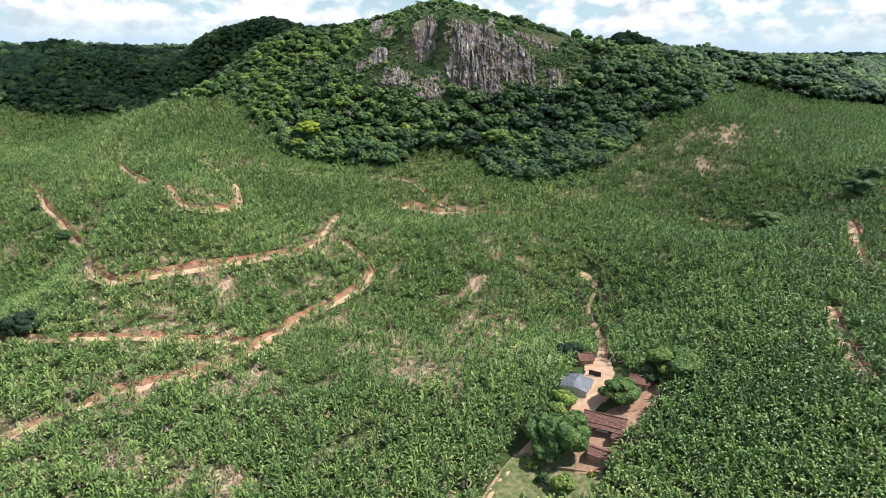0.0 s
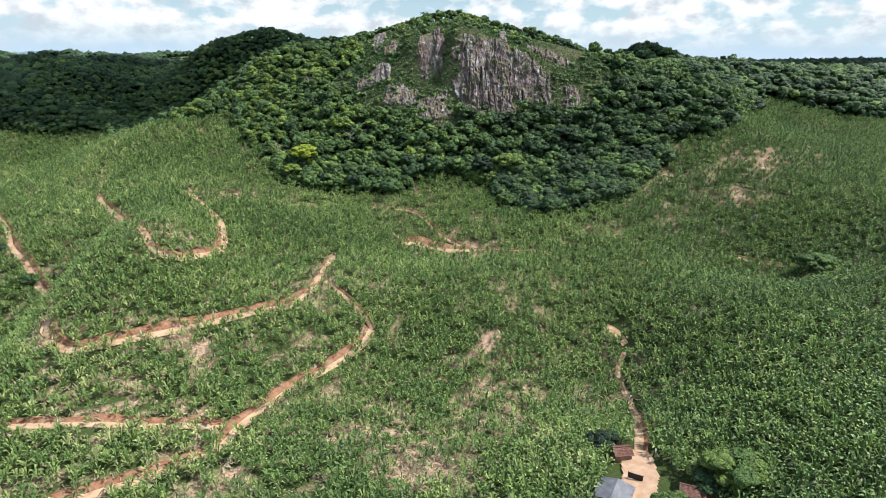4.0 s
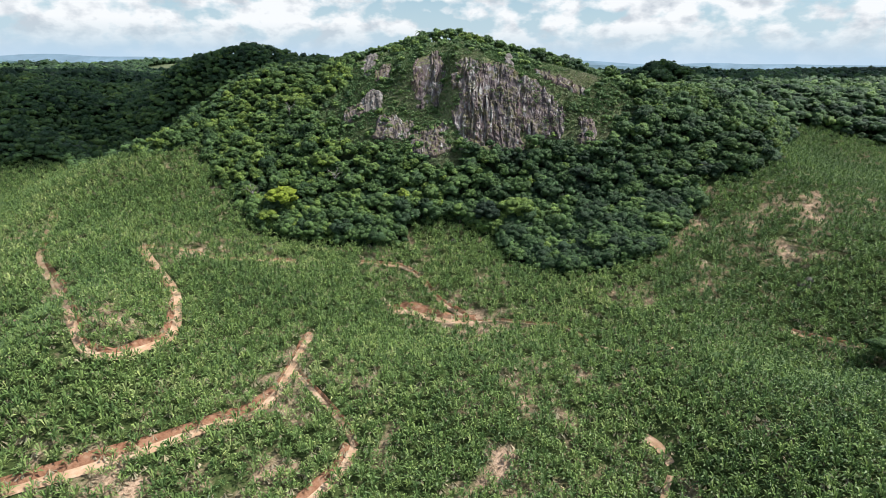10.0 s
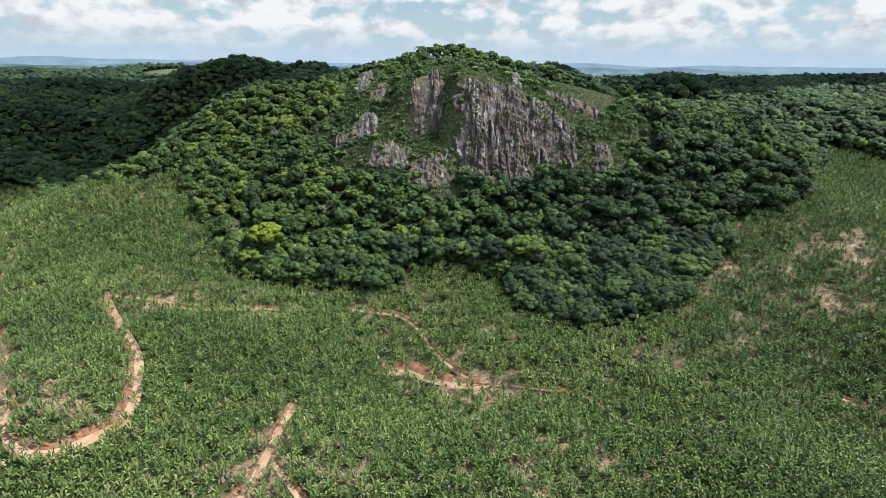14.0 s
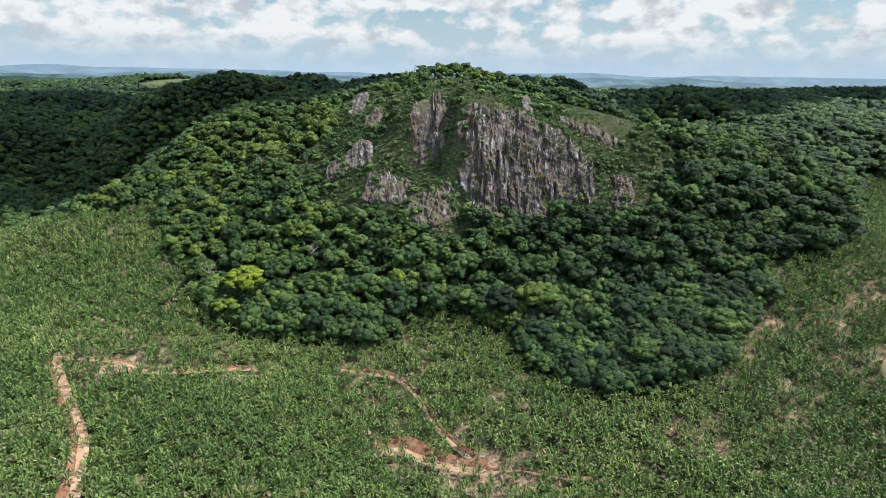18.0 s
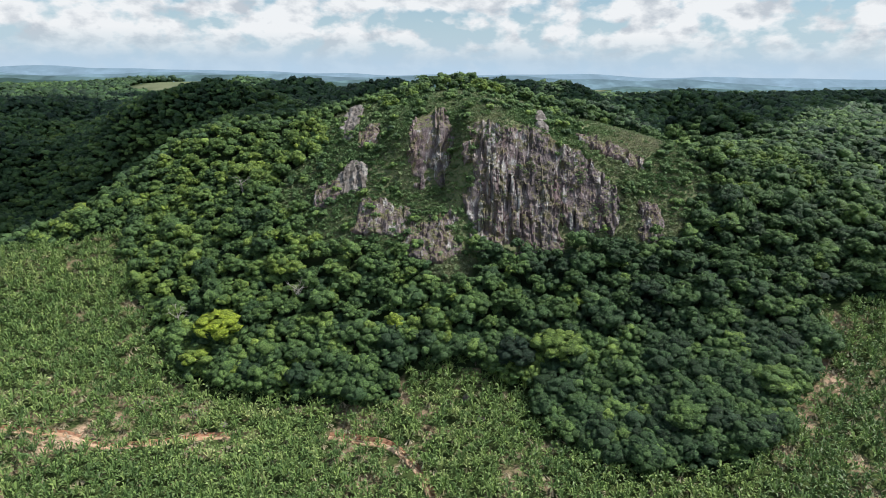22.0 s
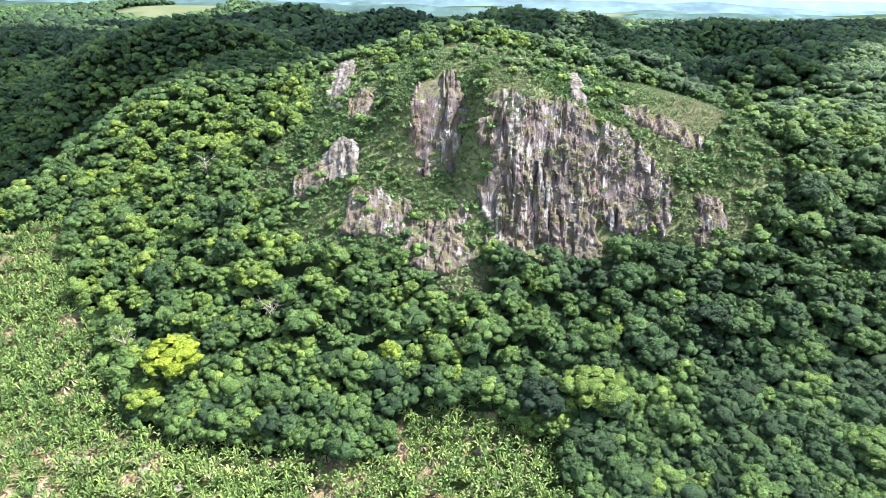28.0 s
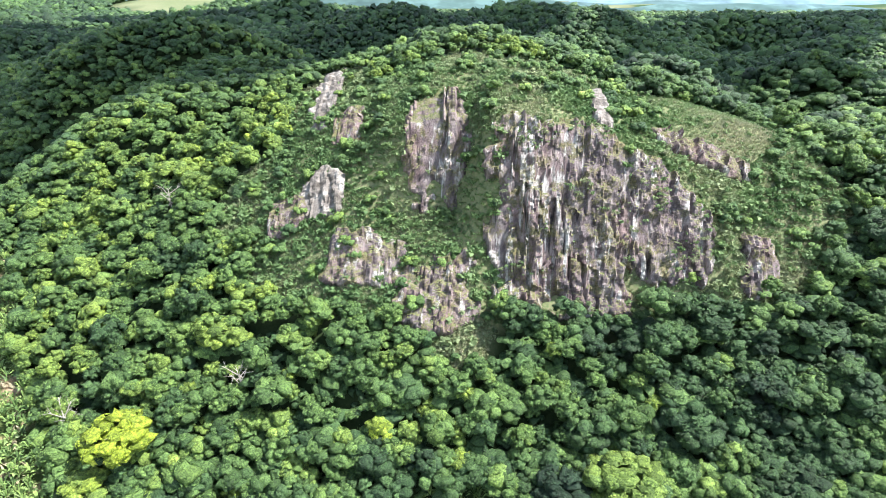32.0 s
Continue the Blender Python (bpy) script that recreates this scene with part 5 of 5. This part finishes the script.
GRASS = plain("rough_grass", [(0.30, (0.05, 0.08, 0.025)), (0.48, (0.13, 0.15, 0.06)), (0.70, (0.30, 0.25, 0.16))], 0.7, 0.95, 0.4, gloss=0.1)
ground_sheet("garden", "rough grass and bare soil below the farmhouse", [(8, 104), (22, 108), (36, 108), (44, 119), (50, 128), (38, 132), (28, 128), (22, 128), (14, 116)], 0.3, GRASS)
ground_sheet("yard", "pale trodden sandy yard between the farm buildings", [(33, 135), (42, 138), (50, 145), (55, 158), (56, 170), (50, 172), (47, 160), (40, 147), (33, 141)], 0.42, SAND)
ground_sheet("house_plot", "bare reddish soil round the farmhouses", [(36, 120), (46, 118), (52, 128), (62, 140), (66, 150), (58, 151), (53, 142), (44, 138), (37, 130)], 0.36, RED_SOIL)

gable_house("shed", "pale green shed with a grey metal sheet roof", 42.5, 151.5, 62, 7.4, 7.8, 2.0, 0.9, 0.25, GREEN_WALL, METAL, 0.025, 0.3, doors=((1.0, -1),), windows=((-1.9, -1), (-1.3, 1)))
gable_house("farmhouse", "long low farmhouse with weathered clay tile roof", 46.5, 134.5, -24, 10.2, 4.6, 2.4, 1.5, 0.4, WHITEWASH, TILE, 0.035, 0.26, doors=((-2.2, -1), (1.8, -1)), windows=((-4.0, -1), (0.0, -1), (3.8, -1)), sag=0.12, porch=1.3)
gable_house("outbuilding", "low outbuilding with sagging clay tile roof", 43.5, 123.8, -30, 6.2, 3.6, 1.9, 0.9, 0.4, ADOBE, TILE, 0.035, 0.26, doors=((0.5, -1),), sag=0.2, category="outbuilding")
gable_house("lean_to", "small tiled lean-to beside the yard wall", 48.8, 128.2, -26, 3.8, 2.8, 1.9, 0.8, 0.3, ADOBE, TILE, 0.035, 0.26, sag=0.12, category="outbuilding")
gable_house("cottage", "small cottage with pinkish walls and clay tiles", 59.5, 149.0, -18, 4.8, 4.0, 2.3, 1.4, 0.4, PINK_WALL, TILE, 0.035, 0.26, doors=((1.2, -1),), windows=((-1.2, -1),), sag=0.06)
gable_house("hut", "small brown hut with a clay tile roof", 48.6, 167.6, 8, 4.2, 4.0, 2.1, 1.2, 0.4, ADOBE, TILE, 0.035, 0.26, doors=((0.6, -1),), sag=0.08, category="hut")


def screen(x, y, turn):
    base = tagged(new("screen"), "black sheet stretched on wooden posts beside the yard", "screen")
    base.matrix_basis = pose(x, y, float(land(x, y)), 0, 0, turn)
    part("sheet", box(-1.7, -0.03, 0.5, 1.7, 0.03, 2.1, 0.02), DARK_SHEET, base)
    for px in (-1.75, 0, 1.75):
        part("post", box(px - 0.06, 0.03, -0.4, px + 0.06, 0.15, 2.25, 0.02), TIMBER, base)


screen(49.2, 157.2, -28)


def rail_fence(x, y, turn, bays):
    base = tagged(new("fence"), "rough wooden rail fence by the farmhouse", "fence")
    base.matrix_basis = pose(x, y, float(land(x, y)), 0, 0, turn)
    for k in range(bays + 1):
        part("post", box(k * 1.8 - 0.07, -0.07, -1.2, k * 1.8 + 0.07, 0.07, 1.15, 0.02), TIMBER, base)
    for z in (0.45, 0.95):
        part("rail", box(-0.1, -0.11, z - 0.05, bays * 1.8 + 0.1, -0.05, z + 0.05, 0.02), TIMBER, base)


rail_fence(53.5, 138.5, 10, 3)
rail_fence(35.0, 142.5, 40, 2)


def yard_wall(x, y, turn, length):
    base = tagged(new("garden_wall"), "low brown mud wall below the farm trees", "wall")
    base.matrix_basis = pose(x, y, float(land(x, y)), 0, 0, turn)
    part("wall_body", box(-length / 2, -0.12, -0.8, length / 2, 0.12, 0.8, 0.03), ADOBE, base)
    part("coping", box(-length / 2 - 0.05, -0.18, 0.8, length / 2 + 0.05, 0.18, 0.9, 0.03), ADOBE, base)


yard_wall(36.0, 121.5, -14, 7)

for x, y, size, tall, tint, lift, label, count in [
        (35.0, 128.0, 5.8, 7.0, 0.58, 5.5, "large dense green mango tree shading the farmhouse", 2200),
        (30.5, 131.5, 4.9, 5.2, 0.48, 4.0, "brownish-green tree beside the road", 1300),
        (30.5, 126.0, 3.8, 3.6, 0.56, 3.2, "green tree beside the farm road", 1000),
        (37.8, 144.0, 3.6, 3.0, 0.78, 2.6, "light green tree in front of the shed", 1000),
        (34.5, 139.0, 3.2, 3.0, 0.72, 2.6, "light green tree at the edge of the yard", 800),
        (52.6, 143.0, 5.0, 4.6, 0.66, 3.6, "spreading green tree in the middle of the yard", 1700),
        (69.5, 151.0, 7.2, 5.2, 0.72, 4.6, "broad bright green tree above the banana plants", 1700),
        (63.5, 150.5, 3.6, 3.4, 0.20, 2.8, "dark green tree behind the cottage", 900),
        (45.0, 172.5, 3.8, 3.6, 0.06, 2.8, "dark green tree behind the hut", 900),
        (26.5, 124.5, 1.9, 1.9, 0.62, 1.1, "round light green bush at the roadside", 420),
        (32.6, 116.6, 2.9, 2.9, 0.82, 1.5, "bright green bush below the garden wall", 800),
        (28.5, 119.5, 1.6, 1.8, 0.35, 1.0, "small palm-like bush in the garden", 260),
        (44.0, 119.0, 1.5, 1.5, 0.35, 0.9, "small green bush by the outbuilding", 260)]:
    lone_tree(x, y, size, tall, tint, lift, label, count, 0.085 if size > 2.5 else 0.13, 15, 0.22 if size > 2.5 else 0.08)


def flower_bush(x, y):
    rs = np.random.RandomState(3)
    base = tagged(new("flower_bush"), "low bush with yellow flowers by the outbuilding", "bush")
    base.matrix_basis = pose(x, y, float(land(x, y)) + 0.35)
    for name, count, s, mat in (("foliage", 120, 1.3, LEAVES), ("blossom", 40, 1.42, PETALS)):
        v = clump_crown(count, 5, 0.2 if mat is LEAVES else 0.13, rs)
        me = fast_mesh(name, v.reshape(-1, 3) * s, np.arange(count * 3).reshape(-1, 3), 3, [mat], np.full(count, 0.45))
        new(name, me).parent = base


flower_bush(40.0, 119.5)


# single banana plants round the farmstead
def banana_plants():
    rs = np.random.RandomState(77)
    leaf_data = []
    for k in range(6):
        v = banana_variant(rs, 9)
        leaf_data.append([fast_mesh("leaf", v[3 * j:3 * j + 3].reshape(-1, 3), np.arange(9).reshape(3, 3), 3, [BANANA], np.full(3, 0.3 + 0.4 * rs.rand())) for j in range(9)])
    bm = bmesh.new()
    bmesh.ops.create_cone(bm, segments=7, radius1=0.15, radius2=0.09, depth=1.8, cap_ends=True, matrix=Matrix.Translation((0, 0, 0.5)))
    stem = bpy.data.meshes.new("stem")
    bm.to_mesh(stem)
    bm.free()
    stem.materials.append(BARK)
    placed = 0
    for x, y in zip(*jitter_grid(10, 78, 104, 176, 2.4)):
        near_yard = min(math.hypot(x - a, y - b) for a, b in YARD)
        if placed >= 110 or near_yard > 5.5 or inside(np.array(x), np.array(y), YARD) or road_distance(np.array([x]), np.array([y]))[0] < 0.8:
            continue
        base = tagged(new("banana_plant"), "tall green banana plant at the edge of the farmstead", "banana plant", "banana plants round the farmstead")
        s = 1.05 + 0.4 * rs.rand()
        base.matrix_basis = pose(x, y, float(land(x, y)), 0, 0, rs.rand() * 360) @ Matrix.Diagonal((s, s, s, 1))
        new("stem", stem).parent = base
        for data in leaf_data[placed % 6]:
            new("leaf", data).parent = base
        placed += 1


banana_plants()

# ---- the distance ----
def distant_ridge(y, base, swing, seed, shade, reach, label, mottle=1.0, tilt=26.0):
    """A long low range far off, as a solid strip of hills."""
    xs = np.linspace(-reach, reach, 160)
    rs = np.random.RandomState(seed)
    ph = rs.rand(9) * 6.28
    h = base + sum(swing / (k + 1) ** 0.8 * np.sin(xs / reach * (4 + 6.1 * k) + ph[k]) for k in range(9)) + (-xs / reach) * tilt
    verts, faces = [], []
    for i, x in enumerate(xs):
        for dy, z in ((-160, h[i] - 75), (-70, h[i] - 24), (0, h[i]), (90, h[i] - 60), (90, -80), (-160, -80)):
            verts.append((x, y + dy + 30 * math.sin(i * 0.7 + dy), z))
        if i:
            b = len(verts) - 12
            faces += [(b + j, b + (j + 1) % 6, b + 6 + (j + 1) % 6, b + 6 + j) for j in range(6)]
    # haze is put into the colour, which glows: paler and bluer farther off
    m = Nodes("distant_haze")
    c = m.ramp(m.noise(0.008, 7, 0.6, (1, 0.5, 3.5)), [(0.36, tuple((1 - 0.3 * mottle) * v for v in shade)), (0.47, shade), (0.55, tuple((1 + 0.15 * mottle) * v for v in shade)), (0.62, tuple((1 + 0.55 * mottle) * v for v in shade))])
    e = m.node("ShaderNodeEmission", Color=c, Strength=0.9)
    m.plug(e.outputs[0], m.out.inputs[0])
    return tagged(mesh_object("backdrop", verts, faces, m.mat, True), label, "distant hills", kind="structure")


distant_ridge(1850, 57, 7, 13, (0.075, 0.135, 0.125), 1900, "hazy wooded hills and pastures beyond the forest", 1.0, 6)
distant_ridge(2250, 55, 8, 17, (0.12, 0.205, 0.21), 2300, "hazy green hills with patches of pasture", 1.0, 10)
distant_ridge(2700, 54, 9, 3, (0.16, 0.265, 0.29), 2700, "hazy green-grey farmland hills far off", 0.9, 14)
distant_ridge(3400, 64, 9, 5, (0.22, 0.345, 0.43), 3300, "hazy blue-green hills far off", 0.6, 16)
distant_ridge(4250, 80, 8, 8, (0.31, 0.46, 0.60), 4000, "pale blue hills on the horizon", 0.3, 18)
